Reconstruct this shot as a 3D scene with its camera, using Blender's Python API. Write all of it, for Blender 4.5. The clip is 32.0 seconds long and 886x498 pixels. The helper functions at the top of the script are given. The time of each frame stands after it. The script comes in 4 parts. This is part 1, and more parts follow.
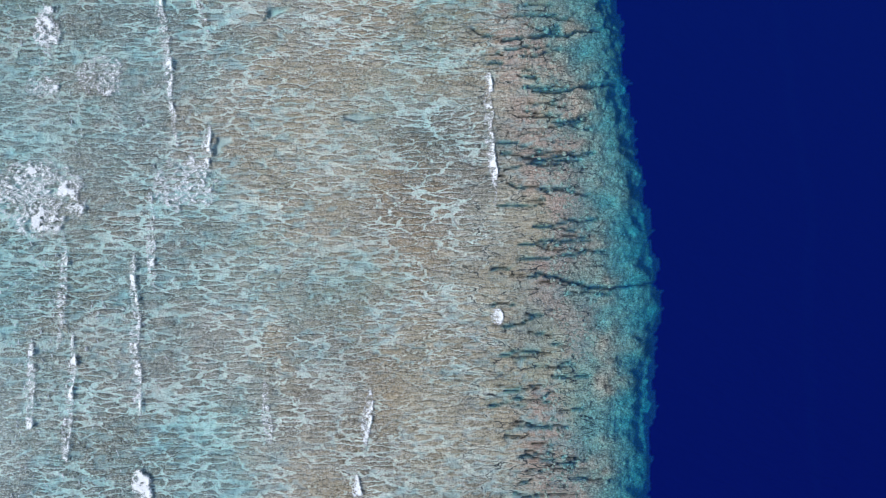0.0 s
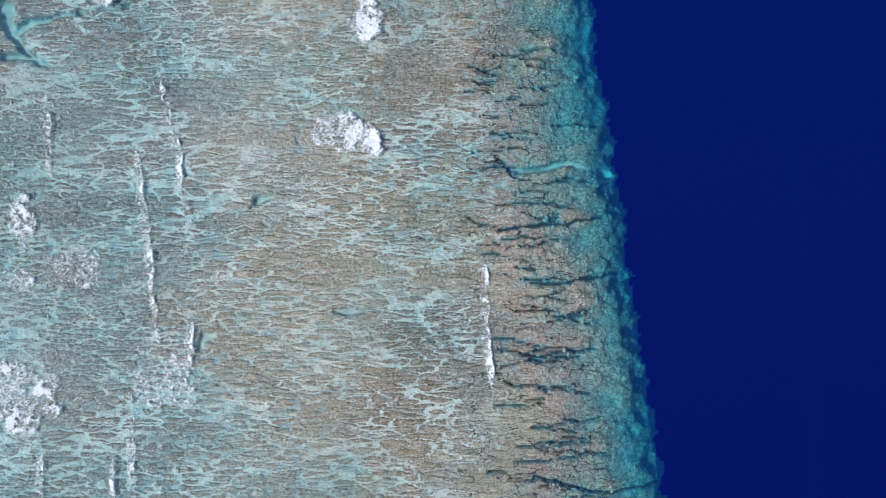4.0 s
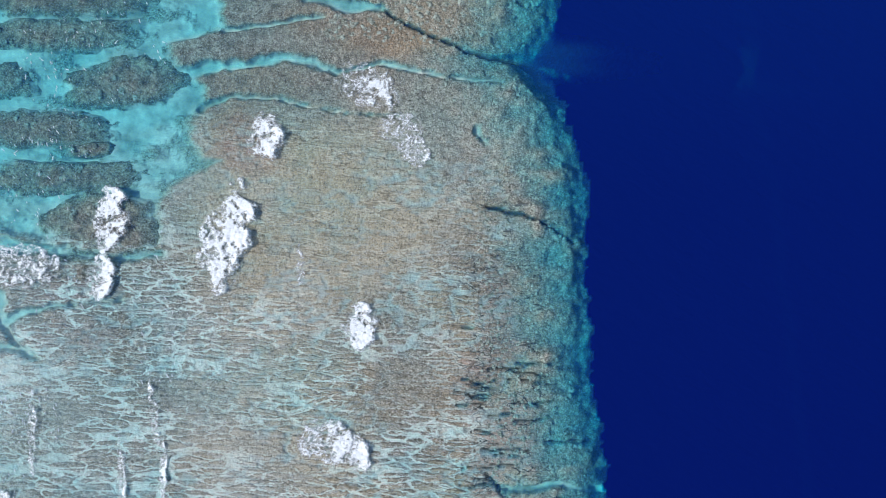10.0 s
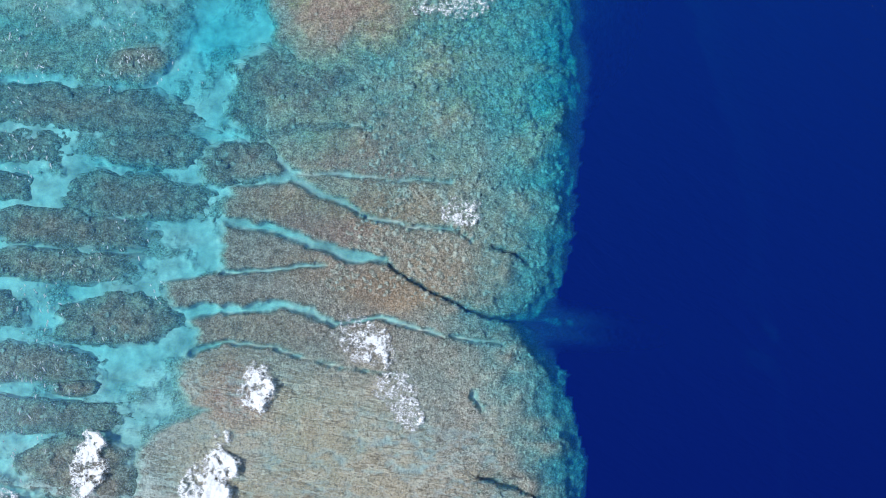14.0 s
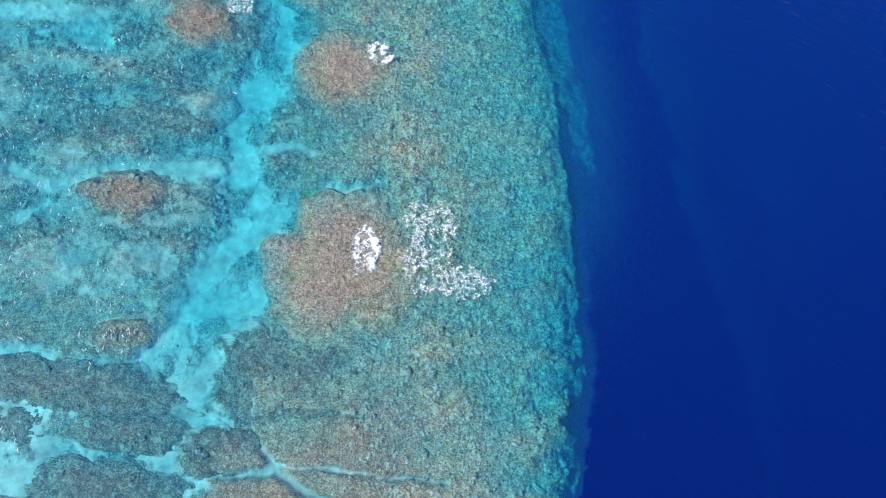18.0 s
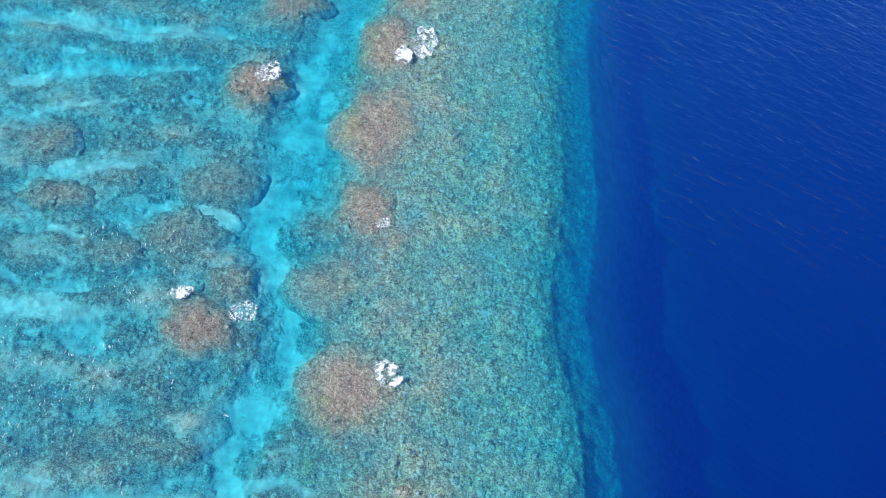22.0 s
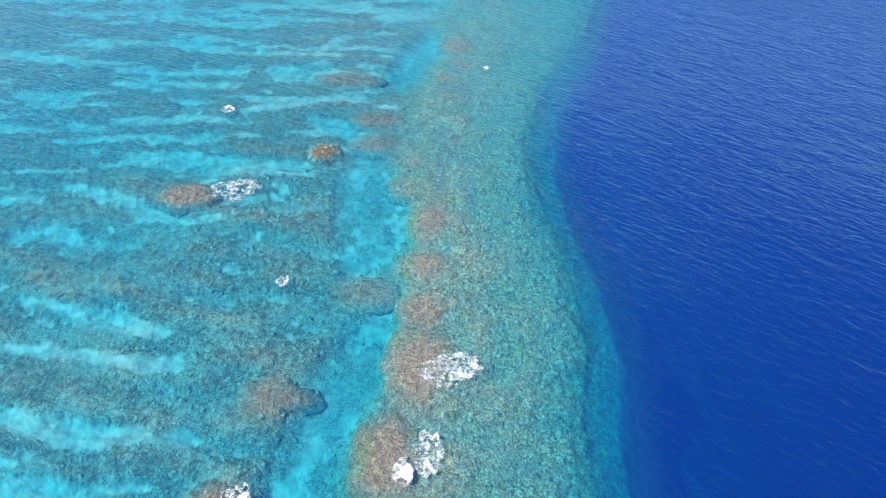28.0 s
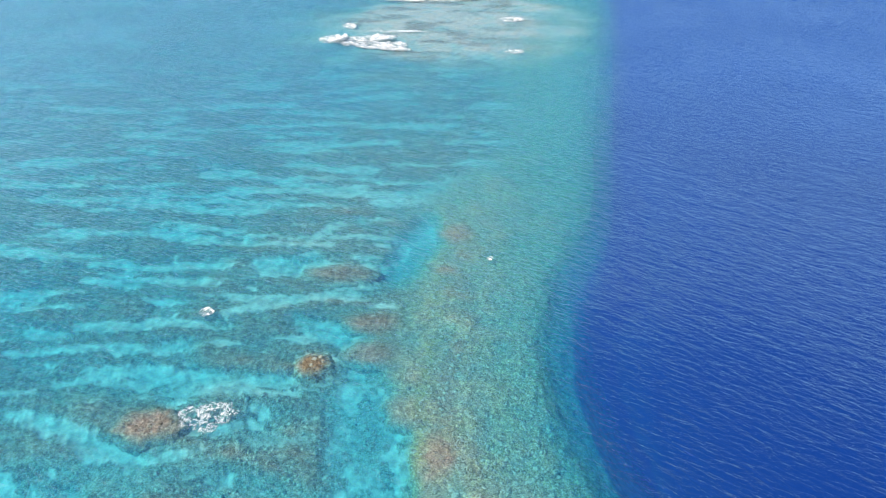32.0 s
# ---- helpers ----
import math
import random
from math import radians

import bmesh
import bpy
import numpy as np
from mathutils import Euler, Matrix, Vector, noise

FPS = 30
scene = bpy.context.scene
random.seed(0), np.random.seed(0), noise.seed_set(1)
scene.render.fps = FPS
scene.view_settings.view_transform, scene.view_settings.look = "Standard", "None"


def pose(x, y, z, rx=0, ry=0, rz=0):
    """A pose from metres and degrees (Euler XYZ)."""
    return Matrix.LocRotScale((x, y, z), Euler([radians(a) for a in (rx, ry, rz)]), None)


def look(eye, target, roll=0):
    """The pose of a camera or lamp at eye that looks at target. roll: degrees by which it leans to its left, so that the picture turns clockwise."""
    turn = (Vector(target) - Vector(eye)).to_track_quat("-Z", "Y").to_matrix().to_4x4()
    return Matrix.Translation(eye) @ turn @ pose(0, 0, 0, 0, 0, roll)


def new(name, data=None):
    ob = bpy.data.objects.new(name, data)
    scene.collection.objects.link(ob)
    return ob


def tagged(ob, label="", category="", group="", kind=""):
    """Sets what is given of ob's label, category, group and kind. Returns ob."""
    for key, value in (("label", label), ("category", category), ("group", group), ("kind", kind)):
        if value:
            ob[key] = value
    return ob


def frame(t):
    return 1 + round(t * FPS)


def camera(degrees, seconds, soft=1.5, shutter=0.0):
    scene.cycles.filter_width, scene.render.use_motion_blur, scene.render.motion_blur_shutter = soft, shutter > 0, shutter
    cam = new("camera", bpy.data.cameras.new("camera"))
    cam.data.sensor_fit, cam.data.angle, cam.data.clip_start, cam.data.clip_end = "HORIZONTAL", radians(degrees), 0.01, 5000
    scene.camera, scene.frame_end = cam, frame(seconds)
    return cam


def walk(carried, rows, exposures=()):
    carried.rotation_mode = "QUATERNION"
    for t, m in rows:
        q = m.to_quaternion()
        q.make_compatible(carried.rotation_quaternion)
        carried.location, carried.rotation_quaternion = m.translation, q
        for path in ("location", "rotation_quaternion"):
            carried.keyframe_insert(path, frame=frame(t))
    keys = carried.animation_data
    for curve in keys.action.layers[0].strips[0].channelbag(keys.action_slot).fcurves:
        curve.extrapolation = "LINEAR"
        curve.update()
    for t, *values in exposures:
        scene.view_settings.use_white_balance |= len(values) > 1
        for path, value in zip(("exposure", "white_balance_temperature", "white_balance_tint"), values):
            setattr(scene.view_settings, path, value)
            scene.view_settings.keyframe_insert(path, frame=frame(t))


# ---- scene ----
# Flight over a barrier reef: x towards the open sea, y along the flight, z = 0 at the sea's surface.
PATH = [
    (0, -0.00, 0.00, 100.00, 2.94, 0.02, -0.00),
    (1, 0.21, 7.13, 99.02, 2.92, -0.01, 0.02),
    (2, 0.43, 14.60, 97.99, 2.92, -0.03, 0.02),
    (3, 0.51, 22.15, 97.26, 2.89, -0.03, 0.01),
    (4, 0.80, 29.74, 96.94, 2.89, -0.02, -0.01),
    (5, 0.92, 37.23, 96.91, 2.86, 0.02, -0.06),
    (6, 1.06, 44.77, 97.08, 2.84, 0.08, -0.12),
    (7, 1.27, 52.33, 97.29, 2.80, 0.16, -0.15),
    (8, 1.50, 60.13, 97.42, 2.98, 0.26, 0.08),
    (9, 1.73, 67.72, 97.48, 3.22, 0.32, 0.99),
    (10, 1.84, 75.14, 97.62, 3.48, 0.33, 2.59),
    (11, 1.58, 83.09, 97.83, 4.21, 0.29, 4.31),
    (12, 1.30, 91.27, 97.91, 5.28, 0.22, 5.40),
    (13, 0.80, 99.02, 97.88, 6.44, 0.18, 5.96),
    (14, 0.22, 106.66, 97.88, 7.85, 0.15, 6.20),
    (15, -0.49, 114.75, 97.96, 9.72, 0.12, 6.36),
    (16, -1.08, 122.60, 98.07, 11.62, 0.09, 6.63),
    (17, -1.98, 130.00, 98.12, 13.43, 0.06, 7.18),
    (18, -2.84, 137.51, 98.15, 15.41, 0.01, 7.94),
    (19, -3.96, 145.59, 98.36, 18.12, -0.01, 8.69),
    (20, -5.18, 153.43, 98.72, 21.06, -0.03, 9.36),
    (21, -6.66, 161.17, 99.12, 24.16, -0.03, 9.86),
    (22, -8.28, 168.94, 99.44, 27.37, -0.03, 10.17),
    (23, -9.73, 176.55, 99.67, 30.60, -0.04, 10.24),
    (24, -11.49, 183.57, 99.92, 33.75, -0.04, 10.24),
    (25, -12.98, 190.21, 100.19, 36.86, -0.04, 10.17),
    (26, -14.19, 196.76, 100.48, 40.09, -0.05, 10.09),
    (27, -15.61, 203.22, 100.78, 43.35, -0.06, 10.02),
    (28, -17.15, 209.67, 101.09, 46.71, -0.05, 9.87),
    (29, -18.98, 215.96, 101.37, 50.12, -0.05, 9.71),
    (30, -21.03, 222.18, 101.64, 53.43, -0.04, 9.49),
    (31, -22.96, 228.62, 101.87, 56.34, -0.05, 9.08),
    (32, -25.25, 235.23, 102.05, 59.05, -0.04, 8.67),
]
EXPOSURES = [(0, -0.15, 6300, 10), (13, 0.02, 6300, 10), (18, 0.27, 6300, 10), (20.5, 0.31, 6200, 10), (24, 0.33, 6010, 10), (29, 0.37, 6420, 10), (31, 0.40, 6620, 10), (32, 0.38, 7150, 10)]
cam = camera(67.92, 32.0, soft=1.1)
walk(cam, [(t, pose(*p)) for t, *p in PATH], EXPOSURES)

# ---- sky and sun ----
SUN_ELEVATION, SUN_AZIMUTH = radians(47), radians(-106)     # azimuth from +y towards +x


def make_sky():
    w = bpy.data.worlds.new("sky")
    scene.world = w
    w.use_nodes = True
    nt = w.node_tree
    sky = nt.nodes.new("ShaderNodeTexSky")
    sky.sky_type, sky.sun_disc = "NISHITA", False
    sky.dust_density, sky.ozone_density = 0.2, 2.5
    sky.sun_elevation, sky.sun_rotation = SUN_ELEVATION, SUN_AZIMUTH
    bg = nt.nodes["Background"]
    nt.links.new(sky.outputs[0], bg.inputs[0])
    bg.inputs[1].default_value = 0.13


make_sky()
sun_data = bpy.data.lights.new("sun", "SUN")
sun_data.energy, sun_data.angle, sun_data.color = 3.6, radians(0.6), (1.0, 0.96, 0.9)
sun = new("sun", sun_data)
toward = Vector((math.cos(SUN_ELEVATION) * math.sin(SUN_AZIMUTH), math.cos(SUN_ELEVATION) * math.cos(SUN_AZIMUTH), math.sin(SUN_ELEVATION)))
sun.matrix_world = look(toward * 400, (0, 0, 0))


# ---- node helpers ----
class Nodes:
    """A short way to write node materials."""

    def __init__(self, name):
        self.mat = bpy.data.materials.new(name)
        self.mat.use_nodes = True
        self.nt = self.mat.node_tree
        self.nt.nodes.clear()
        self.out = self.nt.nodes.new("ShaderNodeOutputMaterial")

    def add(self, kind, **values):
        n = self.nt.nodes.new(kind)
        for k, v in values.items():
            n.inputs[k.replace("_", " ")].default_value = v
        return n

    def link(self, a, b):
        self.nt.links.new(a, b)

    def attr(self, name):
        n = self.nt.nodes.new("ShaderNodeAttribute")
        n.attribute_name = name
        return n.outputs["Fac"]

    def place(self, sx=1.0, sy=1.0, sz=1.0, turn=0.0):
        v = self.nt.nodes.new("ShaderNodeNewGeometry").outputs["Position"]
        for slot, value in (("Rotation", (0, 0, turn)), ("Scale", (sx, sy, sz))):
            m = self.nt.nodes.new("ShaderNodeMapping")
            m.inputs[slot].default_value = value
            self.link(v, m.inputs["Vector"])
            v = m.outputs[0]
        return v

    def thin(self, v, width):
        """Thin lines where a noise crosses its middle."""
        return self.span(self.math("ABSOLUTE", self.math("SUBTRACT", v, 0.5)), 0.0, width, 1.0, 0.0)

    def noise(self, vec, scale, detail=4.0, rough=0.55, distort=0.0):
        n = self.add("ShaderNodeTexNoise", Scale=scale, Detail=detail, Roughness=rough, Distortion=distort)
        self.link(vec, n.inputs["Vector"])
        return n.outputs["Fac"]

    def cells(self, vec, scale, feature="F1"):
        n = self.add("ShaderNodeTexVoronoi", Scale=scale)
        n.feature = feature
        self.link(vec, n.inputs["Vector"])
        return n

    def math(self, op, a, b=None, clamp=False):
        n = self.nt.nodes.new("ShaderNodeMath")
        n.operation, n.use_clamp = op, clamp
        for i, v in enumerate((a, b)):
            if v is None:
                continue
            if isinstance(v, (int, float)):
                n.inputs[i].default_value = v
            else:
                self.link(v, n.inputs[i])
        return n.outputs[0]

    def span(self, v, a, b, c=0.0, d=1.0):
        n = self.nt.nodes.new("ShaderNodeMapRange")
        n.inputs["From Min"].default_value, n.inputs["From Max"].default_value = a, b
        n.inputs["To Min"].default_value, n.inputs["To Max"].default_value = c, d
        self.link(v, n.inputs["Value"])
        return n.outputs[0]

    def mix(self, fac, a, b, blend="MIX"):
        n = self.nt.nodes.new("ShaderNodeMix")
        n.data_type, n.blend_type = "RGBA", blend
        for sock, v in ((n.inputs[0], fac), (n.inputs[6], a), (n.inputs[7], b)):
            if isinstance(v, tuple):
                sock.default_value = (*v, 1)
            elif isinstance(v, (int, float)):
                sock.default_value = v
            else:
                self.link(v, sock)
        return n.outputs[2]

    def bump(self, height, strength, distance, normal=None):
        n = self.add("ShaderNodeBump", Strength=strength, Distance=distance)
        self.link(height, n.inputs["Height"])
        if normal:
            self.link(normal, n.inputs["Normal"])
        return n.outputs[0]

    def surface(self, color, rough, normal=None, spec=0.4):
        p = self.add("ShaderNodeBsdfPrincipled")
        p.inputs["Specular IOR Level"].default_value = spec
        for sock, v in ((p.inputs["Base Color"], color), (p.inputs["Roughness"], rough)):
            if isinstance(v, tuple):
                sock.default_value = (*v, 1)
            elif isinstance(v, (int, float)):
                sock.default_value = v
            else:
                self.link(v, sock)
        if normal:
            self.link(normal, p.inputs["Normal"])
        self.link(p.outputs[0], self.out.inputs[0])
        return self.mat


# ---- materials ----
def seabed_material():
    n = Nodes("reef_rock_and_sand")
    p = n.place()
    broad, mid, fine = n.noise(p, 0.05, 4), n.noise(p, 0.8, 6, 0.66), n.noise(p, 2.6, 5, 0.68)
    # long low lumps side by side, lying across the flat
    sway = n.add("ShaderNodeTexNoise", Scale=0.45, Detail=4.0, Roughness=0.6)
    n.link(p, sway.inputs["Vector"])
    bent = n.nt.nodes.new("ShaderNodeVectorMath")
    bent.operation = "MULTIPLY_ADD"
    n.link(sway.outputs["Color"], bent.inputs[0])
    bent.inputs[1].default_value = (3.6, 0.9, 0.0)
    n.link(p, bent.inputs[2])
    nick = n.add("ShaderNodeTexNoise", Scale=1.5, Detail=4.0, Roughness=0.62)
    n.link(p, nick.inputs["Vector"])
    torn = n.nt.nodes.new("ShaderNodeVectorMath")
    torn.operation = "MULTIPLY_ADD"
    n.link(nick.outputs["Color"], torn.inputs[0])
    torn.inputs[1].default_value = (1.0, 0.55, 0.0)
    n.link(bent.outputs[0], torn.inputs[2])
    lay = n.nt.nodes.new("ShaderNodeMapping")
    lay.inputs["Scale"].default_value = (0.19, 0.92, 0.0)
    n.link(torn.outputs[0], lay.inputs["Vector"])
    seam = n.cells(lay.outputs[0], 1.2, "DISTANCE_TO_EDGE").outputs["Distance"]
    cell = n.cells(lay.outputs[0], 1.2)
    pits = n.cells(p, 1.7).outputs["Distance"]
    rock = n.mix(n.span(mid, 0.32, 0.70), (0.21, 0.22, 0.175), (0.49, 0.54, 0.43))
    lump = n.mix(n.span(cell.outputs["Color"], 0.1, 0.9), (0.17, 0.155, 0.11), (0.31, 0.295, 0.22))
    lump = n.mix(n.span(n.noise(n.place(0.35, 1.0), 2.2, 4, 0.6), 0.40, 0.50, 0.7, 0.0), lump, (0.13, 0.125, 0.095))
    rock = n.mix(n.math("MULTIPLY", n.attr("striped"), 0.85), rock, lump)
    rock = n.mix(n.math("MULTIPLY", n.attr("turf"), n.span(mid, 0.3, 0.7, 0.7, 0.95)), rock, (0.54, 0.50, 0.34))
    tan = n.noise(n.place(1.0, 0.7), 0.045, 3, 0.55)
    rock = n.mix(n.math("MULTIPLY", n.attr("striped"), n.span(tan, 0.50, 0.62, 0.0, 0.35)), rock, (0.42, 0.34, 0.19))
    rock = n.mix(n.math("MULTIPLY", n.attr("striped"), n.span(tan, 0.50, 0.36, 0.0, 0.55)), rock, (0.36, 0.46, 0.42))
    rock = n.mix(n.math("MULTIPLY", n.attr("algae"), n.span(mid, 0.2, 0.75, 0.95, 0.5)), rock, (0.44, 0.30, 0.14))
    rock = n.mix(n.math("MULTIPLY", n.attr("pink"), n.span(fine, 0.3, 0.7, 0.55, 0.95)), rock, (0.52, 0.345, 0.285))
    # the crest: pale rubble in patches, green turf between, hollows darkened in the colour
    patches = n.noise(p, 0.75, 5, 0.64, 0.4)
    rubble = n.mix(n.span(patches, 0.44, 0.56), (0.14, 0.23, 0.085), (0.70, 0.76, 0.44))
    rock = n.mix(n.math("MULTIPLY", n.attr("rubble"), n.span(mid, 0.3, 0.65, 0.45, 0.95)), rock, rubble)
    rubble_far = n.noise(p, 0.26, 5, 0.6, 0.3)
    rock = n.mix(n.math("MULTIPLY", n.attr("rubble"), n.span(rubble_far, 0.50, 0.62, 0.0, 0.55)), rock, (0.62, 0.58, 0.36))
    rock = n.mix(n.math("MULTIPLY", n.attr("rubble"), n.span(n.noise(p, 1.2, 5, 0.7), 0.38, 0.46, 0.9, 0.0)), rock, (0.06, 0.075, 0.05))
    # clefts are dark lines in the colour, with no relief
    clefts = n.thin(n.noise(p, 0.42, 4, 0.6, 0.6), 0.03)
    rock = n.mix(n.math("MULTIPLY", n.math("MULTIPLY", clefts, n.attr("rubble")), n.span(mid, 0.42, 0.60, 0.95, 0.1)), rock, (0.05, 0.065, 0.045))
    rock = n.mix(n.math("MULTIPLY", n.attr("browned"), n.span(mid, 0.3, 0.65, 0.95, 0.45)), rock, (0.33, 0.19, 0.165))
    rock = n.mix(n.math("MULTIPLY", n.attr("weedy"), n.span(mid, 0.35, 0.6, 0.2, 0.75)), rock, (0.33, 0.42, 0.13))
    rock = n.mix(n.span(broad, 0.4, 0.66, 0.0, 0.25), rock, (0.35, 0.40, 0.35))
    rock = n.mix(n.math("MULTIPLY", n.attr("thicket"), n.span(mid, 0.40, 0.56, 1.0, 0.25)), rock, (0.085, 0.085, 0.07))
    hue = n.math("MAXIMUM", n.math("MAXIMUM", n.attr("turf"), n.attr("browned")), n.math("MAXIMUM", n.attr("algae"), n.attr("pink")))
    smooth = n.span(hue, 0.0, 1.0, 0.85, 0.75)
    # low spots of the fine grain, and the pits below, darkened in the colour
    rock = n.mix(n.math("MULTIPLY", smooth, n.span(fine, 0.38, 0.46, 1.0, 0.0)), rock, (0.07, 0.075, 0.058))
    calm = n.math("MULTIPLY", n.span(n.attr("turf"), 0.0, 1.0, 1.0, 0.4), n.span(n.attr("rubble"), 0.0, 1.0, 1.0, 0.85))      # finer grain on turf and in the rubble
    sparse = n.math("MULTIPLY", n.span(n.attr("thicket"), 0.0, 0.9, 1.0, 0.75), n.span(hue, 0.0, 1.0, 1.0, 0.7))
    rock = n.mix(n.math("MULTIPLY", sparse, n.span(n.noise(p, 4.2, 4, 0.6), 0.54, 0.61, 0.0, 0.65)), rock, (0.66, 0.69, 0.60))
    coarse = n.noise(p, 3.4, 5, 0.72)
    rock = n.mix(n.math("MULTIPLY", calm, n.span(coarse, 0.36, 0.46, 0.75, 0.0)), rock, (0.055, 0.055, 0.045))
    rock = n.mix(n.math("MULTIPLY", sparse, n.span(coarse, 0.56, 0.66, 0.0, 0.7)), rock, (0.68, 0.70, 0.60))
    grit = n.noise(p, 6.5, 3, 0.65)
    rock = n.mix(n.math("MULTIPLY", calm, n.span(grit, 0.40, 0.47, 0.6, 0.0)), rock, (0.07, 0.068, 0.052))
    rock = n.mix(n.math("MULTIPLY", n.math("MULTIPLY", calm, sparse), n.span(grit, 0.55, 0.62, 0.0, 0.6)), rock, (0.76, 0.78, 0.68))
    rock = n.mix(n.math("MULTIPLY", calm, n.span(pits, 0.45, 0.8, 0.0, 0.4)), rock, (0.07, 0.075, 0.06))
    # pale sand lying in the gaps between the lumps, wide in some places and thin in others
    lie = n.noise(n.place(0.5, 1.0), 0.14, 4, 0.6)
    width = n.math("ADD", n.math("MULTIPLY", n.math("SUBTRACT", fine, 0.5), 0.26), n.span(lie, 0.40, 0.72, -0.05, 0.14))
    gap = n.math("MULTIPLY", n.span(n.math("SUBTRACT", seam, width), 0.03, 0.075, 1.0, 0.0), n.attr("striped"))
    rock = n.mix(n.math("MULTIPLY", gap, n.span(mid, 0.32, 0.52, 0.25, 0.9)), rock, (0.68, 0.85, 0.77))
    inward = n.math("SUBTRACT", seam, width)
    edge_shade = n.math("MULTIPLY", n.math("MULTIPLY", n.span(inward, 0.06, 0.10), n.span(inward, 0.12, 0.24, 1.0, 0.0)), n.attr("striped"))      # shade at the lumps' margins, painted into the colour
    rock = n.mix(n.math("MULTIPLY", edge_shade, n.span(fine, 0.40, 0.55, 0.75, 0.15)), rock, (0.075, 0.07, 0.052))
    thread = n.thin(n.noise(n.place(0.30, 1.15), 1.2, 4, 0.58, 0.4), 0.018)
    rock = n.mix(n.math("MULTIPLY", n.math("MULTIPLY", thread, n.attr("striped")), n.span(lie, 0.30, 0.6, 0.35, 0.9)), rock, (0.88, 0.93, 0.88))
    rows = n.noise(n.place(0.07, 0.62, 1, 0.06), 1.0, 5, 0.55, 0.3)
    lined = n.math("MULTIPLY", n.attr("turf"), n.span(lie, 0.35, 0.5, 0.35, 1.0))
    rock = n.mix(n.math("MULTIPLY", lined, n.span(n.thin(rows, 0.022), 0.2, 0.8, 0.0, 0.6)), rock, (0.13, 0.115, 0.075))
    rock = n.mix(n.math("MULTIPLY", lined, n.span(n.thin(n.math("SUBTRACT", rows, 0.04), 0.014), 0.2, 0.8, 0.0, 0.6)), rock, (0.78, 0.80, 0.66))
    # cracks and shards: the shade of narrow gaps, drawn as dark colour lines
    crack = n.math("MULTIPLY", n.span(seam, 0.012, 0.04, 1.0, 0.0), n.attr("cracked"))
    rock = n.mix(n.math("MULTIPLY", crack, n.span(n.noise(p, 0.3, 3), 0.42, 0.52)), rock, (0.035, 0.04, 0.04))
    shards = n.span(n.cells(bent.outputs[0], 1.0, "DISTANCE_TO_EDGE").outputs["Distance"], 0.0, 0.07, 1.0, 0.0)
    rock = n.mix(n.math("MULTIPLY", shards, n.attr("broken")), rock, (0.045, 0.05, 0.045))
    rock = n.mix(n.attr("pale"), rock, (0.52, 0.60, 0.58))
    # shade inside the crevices is painted into the colour, besides the cut
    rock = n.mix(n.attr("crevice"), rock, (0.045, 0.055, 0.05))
    drift = n.noise(p, 0.35, 6, 0.62)
    sand = n.mix(n.span(drift, 0.3, 0.7), (0.25, 0.265, 0.23), (0.66, 0.66, 0.58))
    color = n.mix(n.span(n.math("ADD", n.attr("sand"), n.math("MULTIPLY", n.math("SUBTRACT", mid, 0.5), 1.1)), 0.25, 0.7), rock, sand)
    color = n.mix(1.0, color, (1.11, 1.05, 1.05), "MULTIPLY")
    h = n.math("ADD", n.math("MULTIPLY", mid, 0.55), n.math("MULTIPLY", fine, 0.45))
    h = n.math("ADD", n.math("MULTIPLY", h, n.span(n.attr("sand"), 0, 1, 1, 0.12)), n.math("MULTIPLY", n.span(seam, 0.03, 0.32), n.math("MULTIPLY", n.attr("striped"), 0.30)))
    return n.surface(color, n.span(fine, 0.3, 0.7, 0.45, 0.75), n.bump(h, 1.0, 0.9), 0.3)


def coral_material(name, dark, mid_color, light):
    """Living reef: broad drifts of colour, clumps, dark gaps and pale tips, thinning to bare rubble at the rim."""
    n = Nodes(name)
    p = n.place()
    broad, mid, fine = n.noise(p, 0.16, 4, 0.6), n.noise(p, 0.8, 6, 0.66), n.noise(p, 2.4, 5, 0.68)
    tips = n.noise(p, 4.5, 4, 0.6)
    olive = tuple(v * k for v, k in zip(mid_color, (0.95, 1.12, 1.05)))
    c = n.mix(n.span(broad, 0.38, 0.62), mid_color, olive)
    bare = n.mix(n.span(mid, 0.36, 0.62), (0.22, 0.235, 0.185), (0.48, 0.54, 0.45))
    c = n.mix(n.span(n.math("ADD", n.attr("heart"), n.math("MULTIPLY", n.math("SUBTRACT", mid, 0.5), 1.6)), 0.15, 0.75), bare, c)
    c = n.mix(n.span(mid, 0.40, 0.54, 0.8, 0.0), c, dark)
    c = n.mix(n.span(tips, 0.53, 0.60, 0.0, 0.85), c, light)
    c = n.mix(n.span(fine, 0.40, 0.47, 0.85, 0.0), c, tuple(v * 0.5 for v in dark))
    h = n.math("ADD", n.math("MULTIPLY", mid, 0.6), n.math("MULTIPLY", fine, 0.4))
    return n.surface(c, 0.62, n.bump(h, 1.0, 0.7), 0.3)


